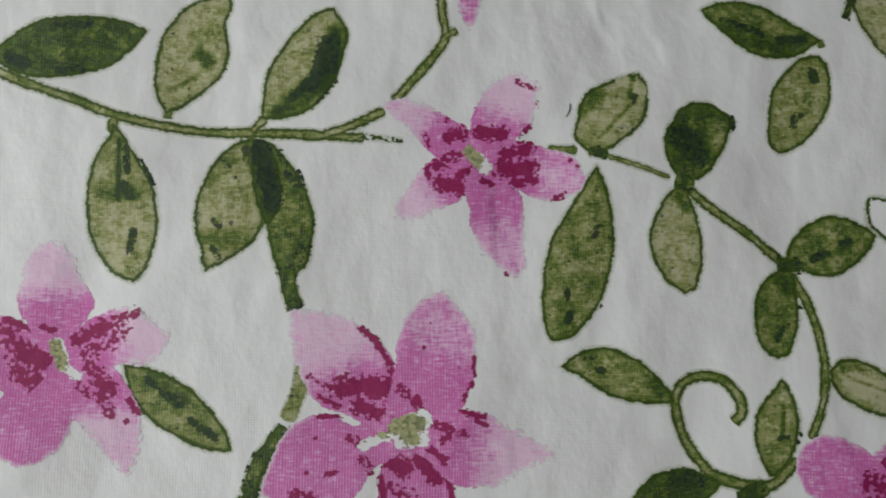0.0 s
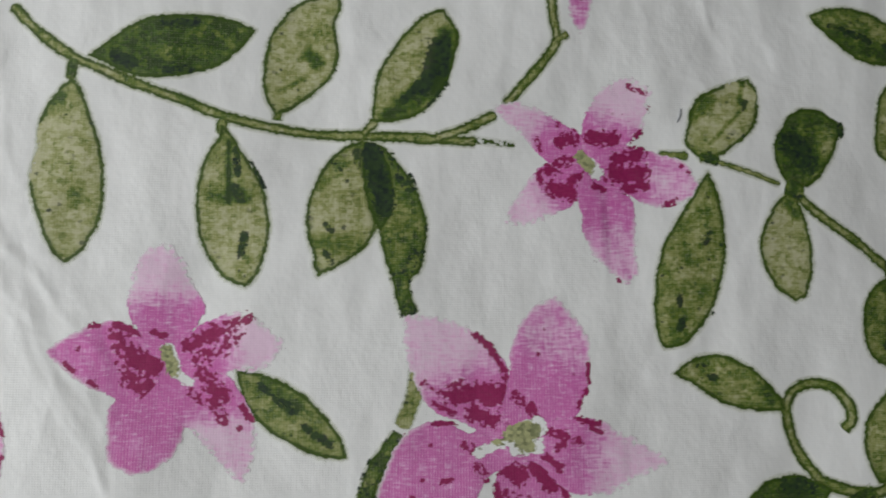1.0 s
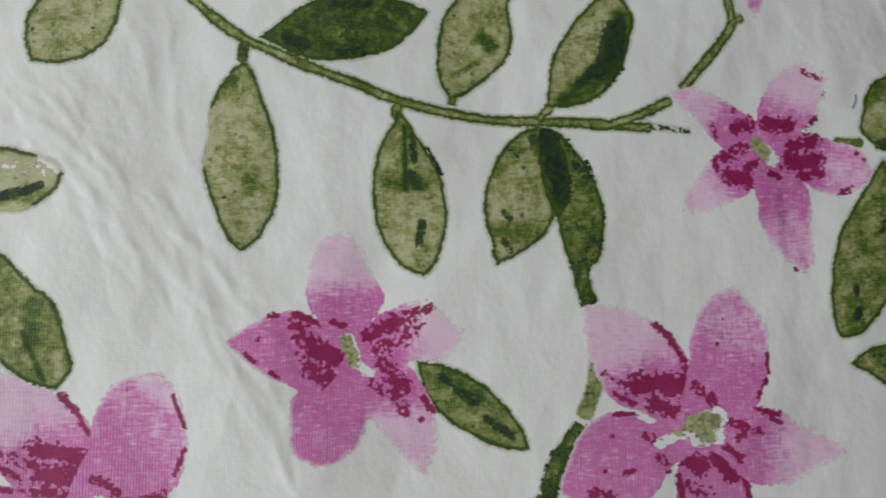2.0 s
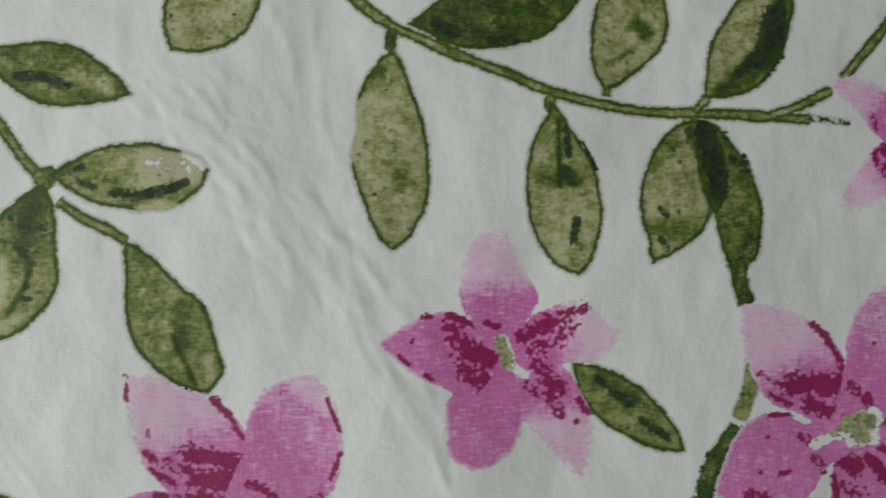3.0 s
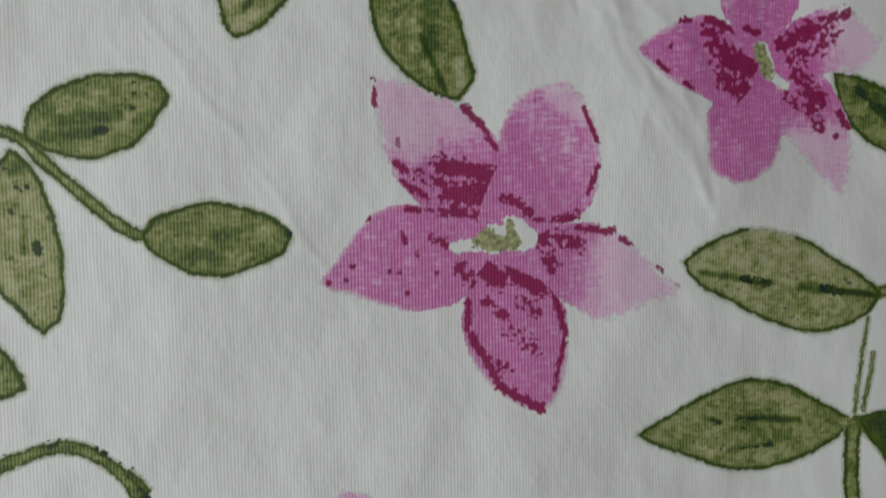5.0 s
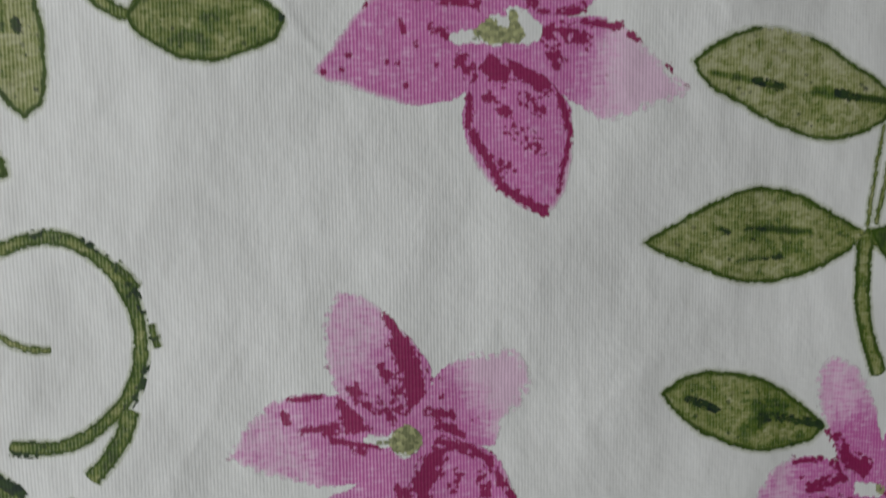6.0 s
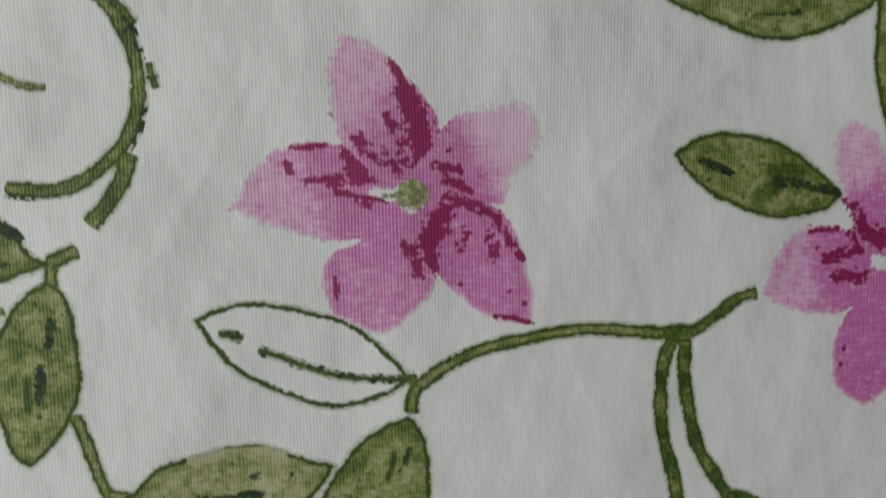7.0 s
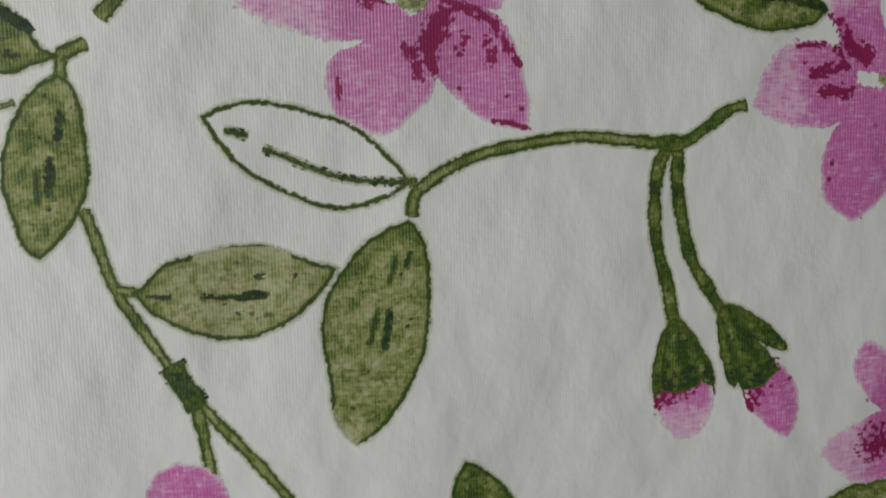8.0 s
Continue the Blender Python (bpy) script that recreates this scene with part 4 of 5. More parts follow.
leaf((-125.6, -125.4), (-157.6, -114.8), (2.4, 5.3, 7.4, 7.8, 7.4, 6.9, 5.8, 3.2, 1.4), (1.1, 3.1, 5.0, 5.7, 5.6, 5.5, 4.8, 3.1, 1.3), 'hollow')
leaf((-169.2, -141.5), (-137.7, -138.9), (0.8, 3.3, 4.3, 4.9, 5.2, 4.7, 3.2, 1.3, 0.5), (3.0, 5.6, 7.7, 9.1, 9.3, 8.4, 6.9, 4.1, 1.9), 'pale', dabs=[(-166.7, -142.3, -163.6, -142.5, 0.42, 1.0), (-158.7, -142.6, -152.7, -143.1, 0.43, 1.0), (-153.5, -143.0, -149.3, -142.7, 0.61, 1.4), (-160.2, -139.4, -158.7, -143.0, 0.51, -0.3)], gaps=[(-159.0, -135.9, -145.8, -136.0, 0.85)])
leaf((-126.0, -131.5), (-135.6, -168.3), (2.4, 4.3, 5.8, 6.6, 7.0, 6.6, 5.4, 3.5, 1.7), (3.1, 6.4, 8.6, 9.9, 9.7, 8.2, 6.4, 4.5, 2.4), 'palemid', dabs=[(-126.1, -136.8, -126.9, -139.0, 0.46, 1.3), (-129.6, -146.4, -130.7, -151.8, 0.46, 1.4), (-131.6, -146.0, -133.0, -151.5, 0.36, -0.5), (-128.5, -137.8, -129.5, -141.5, 0.36, -0.5), (-137.6, -141.2, -133.9, -138.6, 1.79, -0.2)], gaps=[(-138.6, -162.6, -136.3, -167.5, 0.91)])
leaf((-177.5, -108.3), (-182.3, -136.0), (1.9, 3.3, 4.3, 5.1, 5.5, 5.2, 4.3, 2.5, 1.1), (2.2, 4.3, 5.9, 6.6, 6.7, 6.2, 4.9, 3.4, 2.3), 'mid', dabs=[(-177.8, -114.0, -178.6, -118.0, 0.48, 1.4), (-179.8, -121.0, -180.4, -125.9, 0.56, 1.4), (-181.8, -122.3, -181.9, -127.4, 0.4, -0.5), (-180.4, -128.3, -180.4, -128.3, 0.32, 1.2), (-182.5, -116.5, -183.8, -122.3, 1.11, -0.2)])
leaf((-177.3, -105.8), (-191.2, -99.4), (0.8, 2.3, 4.0, 5.4, 5.6, 5.1, 3.7, 1.9, 0.8), (-0.1, -0.1, 0.8, 2.0, 2.9, 3.5, 3.5, 2.7, 1.2), 'middark', dabs=[(-185.0, -99.4, -181.2, -101.7, 0.93, 1.2), (-184.7, -105.4, -183.4, -105.8, 0.62, 1.0), (-181.9, -103.4, -180.8, -104.6, 0.78, -1.3)])
leaf((102.7, 12.3), (90.4, 23.9), (0.7, 1.8, 2.7, 3.3, 3.7, 3.8, 3.7, 2.5, 1.2), (0.7, 1.7, 2.5, 3.1, 3.3, 3.3, 2.9, 1.8, 0.9), 'hollow')
leaf((89.2, 72.4), (102.5, 48.6), (1.9, 4.3, 6.1, 6.7, 6.8, 6.2, 5.0, 2.9, 1.3), (1.1, 2.4, 3.5, 4.1, 4.2, 4.0, 3.3, 2.0, 0.9), 'pale')
leaf((-107.5, 62.9), (-121.8, 44.4), (1.6, 3.8, 5.7, 6.8, 7.3, 7.2, 6.3, 4.0, 1.9), (1.3, 3.1, 4.6, 5.6, 6.1, 6.2, 5.6, 3.6, 1.7), 'pale')
leaf((-191.3, -47.1), (-180.3, -55.5), (1.0, 2.2, 2.9, 3.0, 2.9, 2.6, 2.0, 1.1, 0.5), (1.0, 2.3, 3.5, 4.2, 4.5, 4.6, 4.1, 2.6, 1.2), 'mid')
leaf((-184.0, 40.3), (-167.3, 30.4), (1.5, 3.3, 4.7, 5.2, 5.3, 4.9, 3.9, 2.3, 1.1), (1.1, 2.6, 3.9, 4.7, 5.1, 5.2, 4.7, 3.0, 1.4), 'pale')
leaf((-105.6, -189.7), (-117.8, -172.2), (1.1, 2.6, 4.0, 5.0, 5.5, 5.8, 5.7, 4.1, 2.0), (0.6, 1.4, 2.0, 2.3, 2.4, 2.3, 1.9, 1.1, 0.5), 'middark')
leaf((-32.2, -185.2), (-53.9, -186.7), (1.7, 3.8, 5.4, 6.0, 6.1, 5.6, 4.5, 2.7, 1.2), (1.2, 2.7, 3.9, 4.5, 4.6, 4.4, 3.6, 2.2, 1.0), 'mid')
leaf((-39.1, -44.2), (-11.9, -48.6), (1.3, 2.9, 4.1, 4.5, 4.4, 4.1, 3.2, 1.9, 0.9), (1.1, 2.6, 3.8, 4.4, 4.6, 4.5, 3.7, 2.3, 1.0), 'palemid')
leaf((-48.2, -65.7), (-29.9, -77.1), (1.3, 3.0, 4.1, 4.6, 4.6, 4.2, 3.3, 2.0, 0.9), (0.9, 2.0, 2.7, 2.9, 2.8, 2.6, 2.0, 1.2, 0.5), 'dark')
leaf((-21.7, -31.4), (-13.9, -44.5), (1.0, 2.0, 2.4, 2.4, 2.2, 1.9, 1.5, 0.8, 0.4), (0.6, 1.3, 1.9, 2.1, 2.2, 2.1, 1.7, 1.0, 0.5), 'dark')

# flowers: centre, bare eye and green smudge, then each petal: tip, half-widths, how pale, dabs of deep dye
bloom = flower((12.6, 31.0), [(11.0, 32.5, 14.0, 29.5, 1.57)], [(10.7, 32.3, 11.6, 31.0, 1.57)])
petal(bloom, (12.6, 31.0), (-6.3, 42.7), (1.4, 3.5, 3.8, 3.3, 2.7, 2.1, 1.7, 1.2, 0.5), (0.8, 2.1, 3.2, 3.6, 3.8, 3.6, 3.1, 1.7, 0.7), 0.75, [(2.4, 35.6, 3.2, 33.7, 0.67, 0.9), (7.2, 35.5, 9.1, 36.0, 1.45, 1.2), (9.2, 36.7, 11.7, 35.4, 1.01, 1.1), (6.5, 38.8, 6.5, 38.8, 0.45, 1.1), (6.2, 31.1, 8.5, 31.7, 1.0, 1.0)])
petal(bloom, (12.6, 31.0), (21.4, 48.8), (0.9, 2.4, 3.7, 4.3, 4.6, 4.7, 4.2, 3.0, 1.5), (0.7, 1.8, 3.1, 4.5, 5.7, 5.8, 5.5, 4.7, 4.0), 0.8, [(13.1, 36.5, 17.4, 36.2, 1.46, 1.2), (15.8, 34.4, 17.8, 35.1, 0.9, 1.1), (20.4, 46.7, 23.6, 45.4, 0.69, 0.8), (24.4, 42.1, 24.4, 42.1, 0.46, 1.1), (22.8, 37.2, 21.5, 35.2, 0.8, 1.1), (14.8, 39.0, 19.0, 45.9, 2.94, -0.2)])
petal(bloom, (12.6, 31.0), (34.1, 27.0), (1.6, 4.0, 4.8, 4.6, 4.5, 4.4, 4.1, 3.2, 1.3), (0.5, 1.4, 2.5, 3.9, 4.8, 5.2, 4.5, 3.5, 2.2), 0.35, [(18.0, 32.2, 22.6, 33.4, 1.47, 1.2), (17.4, 29.1, 22.8, 29.4, 1.8, 1.2), (19.8, 26.4, 23.2, 27.0, 1.01, 1.1), (27.7, 23.5, 29.2, 24.0, 0.68, 1.4), (30.8, 31.0, 30.8, 31.0, 0.46, 1.3), (32.3, 29.7, 32.3, 29.7, 0.46, 1.2), (24.1, 28.1, 30.9, 26.0, 2.04, -0.2)])
petal(bloom, (12.6, 31.0), (19.9, 7.8), (0.5, 1.6, 4.2, 5.4, 4.9, 4.1, 3.2, 2.5, 1.9), (1.2, 2.8, 3.5, 4.1, 5.0, 4.9, 3.7, 2.2, 0.9), 0.5, [(13.4, 27.7, 15.1, 26.6, 1.23, 1.2), (17.9, 8.6, 17.9, 8.6, 0.56, 0.6)])
petal(bloom, (12.6, 31.0), (-4.1, 19.4), (0.8, 2.0, 3.5, 4.2, 4.0, 3.5, 3.0, 2.1, 0.9), (2.1, 4.3, 4.6, 4.4, 4.0, 3.4, 2.7, 1.6, 0.7), 0.85, [(4.5, 29.9, 8.5, 30.7, 1.33, 1.2), (5.0, 26.4, 8.6, 25.4, 1.66, 1.2), (2.6, 29.0, 3.1, 27.5, 0.55, 1.1), (10.4, 29.2, 8.9, 26.7, 1.23, 1.1)])
bloom = flower((-1.9, -21.0), [(-9.0, -23.2, -2.4, -20.8, 1.16), (-2.4, -20.5, 1.7, -19.0, 2.56), (-1.9, -22.5, 1.9, -22.1, 1.7)], [(-5.6, -20.1, 0.8, -19.2, 1.38), (-0.8, -21.5, 0.3, -22.2, 1.07)])
petal(bloom, (-1.9, -21.0), (-23.1, 1.8), (0.7, 2.0, 4.5, 6.7, 7.3, 6.5, 5.4, 3.2, 1.4), (1.5, 3.9, 6.2, 7.9, 8.1, 7.5, 6.2, 3.9, 1.8), 0.85, [(-9.6, -1.8, -6.9, -3.9, 0.75, 1.5), (-6.6, -4.4, -4.5, -8.1, 0.64, 1.0), (-19.2, -10.8, -15.0, -12.7, 0.74, 0.9), (-12.9, -12.7, -3.9, -12.8, 2.11, 1.3), (-9.8, -16.0, -6.4, -17.4, 1.59, 1.2), (-3.8, -9.1, -2.7, -11.7, 0.86, 1.0), (-17.3, -14.2, -13.8, -16.0, 0.63, 0.8)], lean=-0.5)
petal(bloom, (-1.9, -21.0), (5.7, 5.6), (0.6, 1.7, 2.9, 4.0, 4.9, 5.3, 4.8, 3.1, 1.3), (1.0, 6.8, 9.0, 9.6, 9.6, 9.1, 8.0, 4.8, 1.9), 0.4, [(11.7, -7.1, 11.5, -10.2, 0.44, 1.0), (11.3, -11.8, 9.5, -15.1, 0.44, 0.7), (0.9, -14.6, 2.6, -18.2, 0.86, 1.1), (-2.3, -12.8, 0.7, -15.4, 0.86, 0.9), (5.2, -17.7, 8.6, -18.0, 0.65, 0.8), (2.2, -5.5, 2.2, -5.5, 0.43, 1)])
petal(bloom, (-1.9, -21.0), (27.2, -25.2), (1.3, 3.5, 4.7, 5.3, 5.3, 4.1, 2.9, 1.6, 0.7), (1.1, 3.0, 6.1, 7.8, 7.5, 6.9, 4.5, 2.2, 0.9), 0.85, [(3.8, -19.5, 7.3, -20.3, 0.97, 0.9), (6.1, -22.3, 9.4, -21.1, 1.07, 0.7), (9.5, -17.2, 13.6, -18.2, 0.54, 1.0), (3.4, -24.1, 6.1, -26.2, 0.96, 1.0), (12.2, -18.9, 14.0, -19.7, 0.54, 0.9)])
petal(bloom, (-1.9, -21.0), (4.5, -46.5), (1.1, 3.0, 5.4, 6.5, 6.5, 5.9, 4.8, 2.9, 1.3), (1.5, 3.9, 5.6, 6.3, 6.1, 5.1, 3.7, 1.9, 0.8), 0.05, [(-4.4, -25.2, -1.4, -27.6, 1.8, 1.4), (2.3, -25.9, 4.4, -28.4, 2.13, 1.4), (-5.7, -29.1, -4.9, -34.1, 0.63, 0.9), (6.8, -29.3, 8.0, -34.3, 0.64, 1.0), (-3.6, -31.1, -0.5, -32.2, 1.48, 0.6)])
petal(bloom, (-1.9, -21.0), (-27.6, -31.7), (0.4, 1.2, 3.6, 6.2, 7.1, 7.0, 5.7, 3.6, 1.7), (0.8, 2.1, 4.3, 8.0, 8.8, 8.6, 7.1, 3.8, 1.6), 0.1, [(-17.4, -18.0, -12.7, -18.0, 0.42, 1.1), (-17.7, -21.8, -17.7, -21.8, 0.42, 1.1), (-11.5, -21.9, -9.8, -22.9, 0.74, 0.8), (-9.3, -26.0, -7.6, -27.6, 0.95, 0.9), (-19.3, -28.1, -19.3, -28.1, 0.42, 1.2), (-15.9, -28.5, -13.9, -27.9, 0.42, 1.1), (-21.4, -31.8, -18.3, -32.5, 0.93, 1.1), (-22.6, -19.8, -22.6, -19.8, 0.42, 1)])
bloom = flower((-65.5, -6.6), [(-65.6, -4.6, -64.3, -8.5, 1.5), (-64.3, -8.5, -61.7, -10.3, 1.1)], [(-66.0, -5.4, -65.1, -8.0, 1.3)])
petal(bloom, (-65.5, -6.6), (-67.4, 14.9), (0.9, 2.5, 4.4, 5.8, 6.1, 6.0, 5.4, 4.0, 2.6), (0.7, 2.0, 4.6, 6.5, 5.8, 5.0, 4.1, 3.0, 1.8), 0.9, [(-68.4, -1.4, -66.2, -2.0, 0.6, 0.7)])
petal(bloom, (-65.5, -6.6), (-44.3, -3.4), (1.6, 3.5, 4.9, 5.9, 6.5, 6.4, 5.5, 3.1, 1.3), (0.4, 1.2, 2.3, 3.1, 3.1, 3.7, 4.0, 2.5, 1.2), 0.85, [(-61.6, -3.9, -57.4, -1.1, 1.5, 1.15), (-57.4, -0.6, -51.2, 1.1, 0.91, 0.95), (-58.3, -5.4, -53.3, -1.9, 1.61, 0.6), (-52.4, 0.7, -50.7, 1.1, 0.51, 1.1), (-61.8, -7.7, -59.8, -4.9, 0.9, 0.8), (-50.8, -1.4, -46.2, -3.4, 2.04, -0.3)])
petal(bloom, (-65.5, -6.6), (-51.5, -28.9), (1.4, 3.7, 6.9, 7.7, 7.7, 7.4, 6.1, 3.7, 1.8), (0.3, 0.7, 1.5, 2.8, 2.5, 2.0, 1.4, 0.7, 0.3), 0.75, [(-59.3, -8.5, -56.7, -12.5, 1.5, 1.0), (-57.7, -11.5, -55.2, -12.5, 1.3, 1.15), (-57.1, -13.7, -55.1, -17.5, 1.1, 0.95), (-52.1, -14.5, -50.4, -17.3, 0.5, 0.9), (-52.5, -18.5, -52.5, -18.5, 0.6, 0.8), (-61.4, -12.5, -59.1, -13.5, 0.9, 0.7), (-60.0, -19.4, -56.0, -20.5, 1.59, -0.4)], lean=-0.5)
petal(bloom, (-65.5, -6.6), (-71.1, -26.5), (1.1, 3.0, 5.0, 5.7, 5.9, 6.0, 5.7, 4.0, 2.2), (0.9, 2.4, 4.1, 5.7, 6.5, 6.1, 5.4, 4.4, 3.5), 0.08, [])
petal(bloom, (-65.5, -6.6), (-86.7, -4.9), (2.1, 5.2, 7.2, 6.8, 5.8, 5.1, 3.5, 1.7, 0.7), (2.1, 3.7, 4.6, 5.6, 5.9, 5.0, 3.6, 1.9, 0.8), 0.1, [(-74.9, -0.2, -68.2, -2.4, 0.59, 1.3), (-74.6, -2.4, -72.3, -5.4, 1.68, 1.0), (-71.3, -6.2, -68.1, -7.6, 2.08, 1.3), (-71.7, -9.4, -69.1, -11.4, 1.68, 1.15), (-83.2, -7.2, -81.8, -8.4, 0.49, 1.1), (-79.0, -10.2, -77.8, -11.0, 0.49, 1.0), (-79.1, -0.4, -77.8, -0.2, 0.39, 1.1), (-72.7, -8.4, -73.8, -3.4, 1.78, 0.6), (-81.2, -4.4, -81.2, -4.4, 0.49, 0.8)])
bloom = flower((-110.4, -34.5), [(-116.3, -35.8, -110.4, -35.0, 1.07), (-110.4, -34.5, -105.4, -34.6, 2.71), (-107.7, -31.9, -105.4, -32.8, 1.27)], [(-112.2, -33.1, -111.3, -34.5, 1.26), (-110.9, -35.4, -107.2, -35.0, 1.08), (-107.5, -32.3, -107.3, -35.5, 0.64)])
petal(bloom, (-110.4, -34.5), (-128.5, -9.6), (0.9, 2.4, 4.2, 5.6, 6.0, 5.4, 4.0, 2.3, 1.0), (2.1, 5.0, 7.7, 9.5, 9.5, 8.3, 6.0, 3.8, 1.8), 0.8, [(-114.6, -14.0, -111.8, -16.5, 0.8, 1.5), (-111.5, -17.1, -109.6, -20.4, 0.45, 0.9), (-117.9, -23.2, -109.7, -24.9, 1.77, 1.2), (-116.6, -27.2, -110.1, -27.4, 2.05, 1.3), (-115.7, -30.1, -112.0, -30.9, 0.98, 1.1), (-125.3, -22.5, -123.4, -24.0, 0.61, 1.0), (-124.5, -25.3, -120.8, -27.7, 0.52, 0.8), (-121.8, -24.5, -118.3, -25.4, 1.06, 0.7), (-120.3, -29.8, -116.6, -30.4, 0.8, 0.9), (-128.5, -10.0, -128.2, -14.4, 0.34, 0.6), (-127.3, -14.8, -121.8, -20.1, 2.6, -0.2)], lean=-0.5)
petal(bloom, (-110.4, -34.5), (-97.9, -10.1), (0.1, 0.3, 1.3, 3.6, 5.2, 6.0, 5.9, 4.2, 2.1), (1.4, 3.7, 9.3, 11.2, 11.2, 10.3, 8.4, 5.8, 3.8), 0.3, [(-95.6, -14.0, -93.2, -19.8, 0.37, 0.95), (-93.2, -23.2, -94.8, -27.7, 0.46, 0.8), (-108.5, -28.3, -105.6, -29.2, 0.72, 1.1), (-104.5, -30.2, -102.9, -32.0, 0.82, 1.1), (-100.4, -32.2, -96.7, -31.0, 0.83, 1.15), (-103.1, -32.2, -100.4, -32.6, 0.55, 0.9), (-100.2, -11.5, -95.2, -15.1, 1.83, -0.5)], lean=-0.6)
petal(bloom, (-110.4, -34.5), (-78.8, -43.7), (1.5, 3.7, 4.5, 5.7, 6.5, 5.5, 3.6, 1.5, 0.6), (0.6, 1.5, 3.0, 6.0, 7.2, 7.7, 5.5, 2.7, 1.1), 0.9, [(-103.1, -34.7, -97.4, -34.9, 1.37, 0.95), (-101.3, -37.5, -100.2, -39.3, 1.2, 0.95), (-96.7, -33.1, -90.9, -33.7, 0.56, 0.95), (-89.2, -34.9, -88.1, -35.7, 0.47, 1.0), (-83.1, -39.4, -82.4, -40.3, 0.38, 1.1), (-97.6, -34.1, -95.6, -36.3, 1.02, 0.65), (-80.2, -42.9, -80.2, -42.9, 0.38, 0.8), (-91.1, -37.8, -87.4, -43.4, 3.19, -0.25)])
petal(bloom, (-110.4, -34.5), (-102.8, -62.3), (1.4, 3.7, 6.1, 7.2, 7.7, 7.1, 6.0, 4.0, 2.0), (1.7, 4.4, 6.5, 7.7, 8.0, 7.7, 6.4, 3.9, 1.6), 0.05, [(-112.3, -38.9, -109.4, -41.0, 1.62, 1.45), (-106.4, -39.6, -103.0, -42.1, 2.01, 1.45), (-104.1, -37.6, -100.2, -38.4, 0.64, 1.0), (-114.2, -44.3, -114.4, -48.9, 0.54, 1.0), (-113.8, -49.7, -109.6, -57.3, 0.63, 1.1), (-109.4, -58.1, -102.8, -61.7, 0.82, 1.3), (-100.9, -42.0, -98.7, -49.6, 0.55, 1.1), (-98.7, -50.3, -100.6, -58.7, 0.47, 0.8), (-111.4, -44.4, -108.8, -46.5, 1.0, 0.8), (-106.0, -44.6, -103.1, -46.7, 1.19, 0.75), (-110.7, -53.5, -107.9, -55.4, 0.82, 0.55), (-107.9, -49.0, -103.3, -52.0, 1.28, 0.35)])
petal(bloom, (-110.4, -34.5), (-137.4, -40.9), (1.9, 5.1, 7.9, 7.9, 7.6, 6.0, 4.0, 2.1, 0.9), (0.7, 2.3, 6.2, 7.7, 8.3, 7.4, 5.0, 2.3, 0.9), 0.12, [(-123.7, -29.7, -121.8, -29.9, 0.35, 1.2), (-129.5, -31.1, -129.5, -31.1, 0.35, 1.2), (-124.5, -33.2, -124.1, -34.7, 0.44, 1.1), (-119.8, -34.2, -117.6, -35.2, 0.8, 0.7), (-115.4, -38.8, -113.2, -41.8, 1.08, 0.8), (-126.7, -39.4, -126.7, -39.4, 0.44, 1.0), (-124.8, -39.6, -124.8, -39.6, 0.35, 1.0), (-123.8, -42.8, -123.8, -42.8, 0.35, 1.1), (-132.1, -38.3, -132.1, -38.3, 0.35, 1.1), (-133.1, -40.5, -133.1, -40.5, 0.35, 1.1), (-135.9, -40.8, -135.9, -40.8, 0.34, 1.2), (-122.1, -36.8, -122.1, -36.8, 0.35, 0.9), (-119.0, -39.6, -119.0, -39.6, 0.36, 0.9)])
bloom = flower((-124.8, -96.7), [(-124.8, -96.8, -124.7, -97.0, 3.1), (-130.5, -96.3, -127.4, -96.9, 0.85)], [(-124.9, -96.3, -124.5, -96.8, 1.98)])
petal(bloom, (-124.8, -96.7), (-134.5, -73.1), (1.5, 3.3, 4.6, 5.8, 6.1, 5.8, 5.0, 3.3, 1.5), (4.0, 5.7, 7.1, 7.3, 6.7, 5.8, 4.7, 3.1, 1.7), 0.65, [(-127.5, -77.3, -123.9, -83.4, 0.67, 1.5), (-125.6, -81.7, -123.2, -87.7, 1.6, 1.5), (-123.7, -85.1, -123.0, -92.2, 1.79, 1.5), (-126.7, -86.8, -125.5, -92.0, 0.93, 0.8), (-132.7, -88.7, -128.5, -91.9, 1.26, 0.75), (-128.2, -85.0, -127.4, -87.6, 0.59, 0.9), (-127.7, -91.9, -126.7, -93.8, 0.76, 1.0)], lean=0.8)
petal(bloom, (-124.8, -96.7), (-104.2, -86.5), (1.0, 2.5, 4.5, 6.4, 6.9, 6.7, 5.9, 4.8, 3.8), (-0.1, -0.4, 0.1, 6.0, 7.2, 4.8, 4.1, 2.5, 1.2), 0.85, [(-121.3, -92.5, -117.4, -93.3, 0.78, 1.1), (-119.1, -94.8, -116.4, -96.6, 0.96, 1.1), (-119.0, -87.7, -119.0, -87.7, 0.43, 1.0), (-119.0, -90.4, -119.0, -90.4, 0.35, 1.0), (-111.2, -85.4, -106.8, -89.0, 2.62, -0.4)])
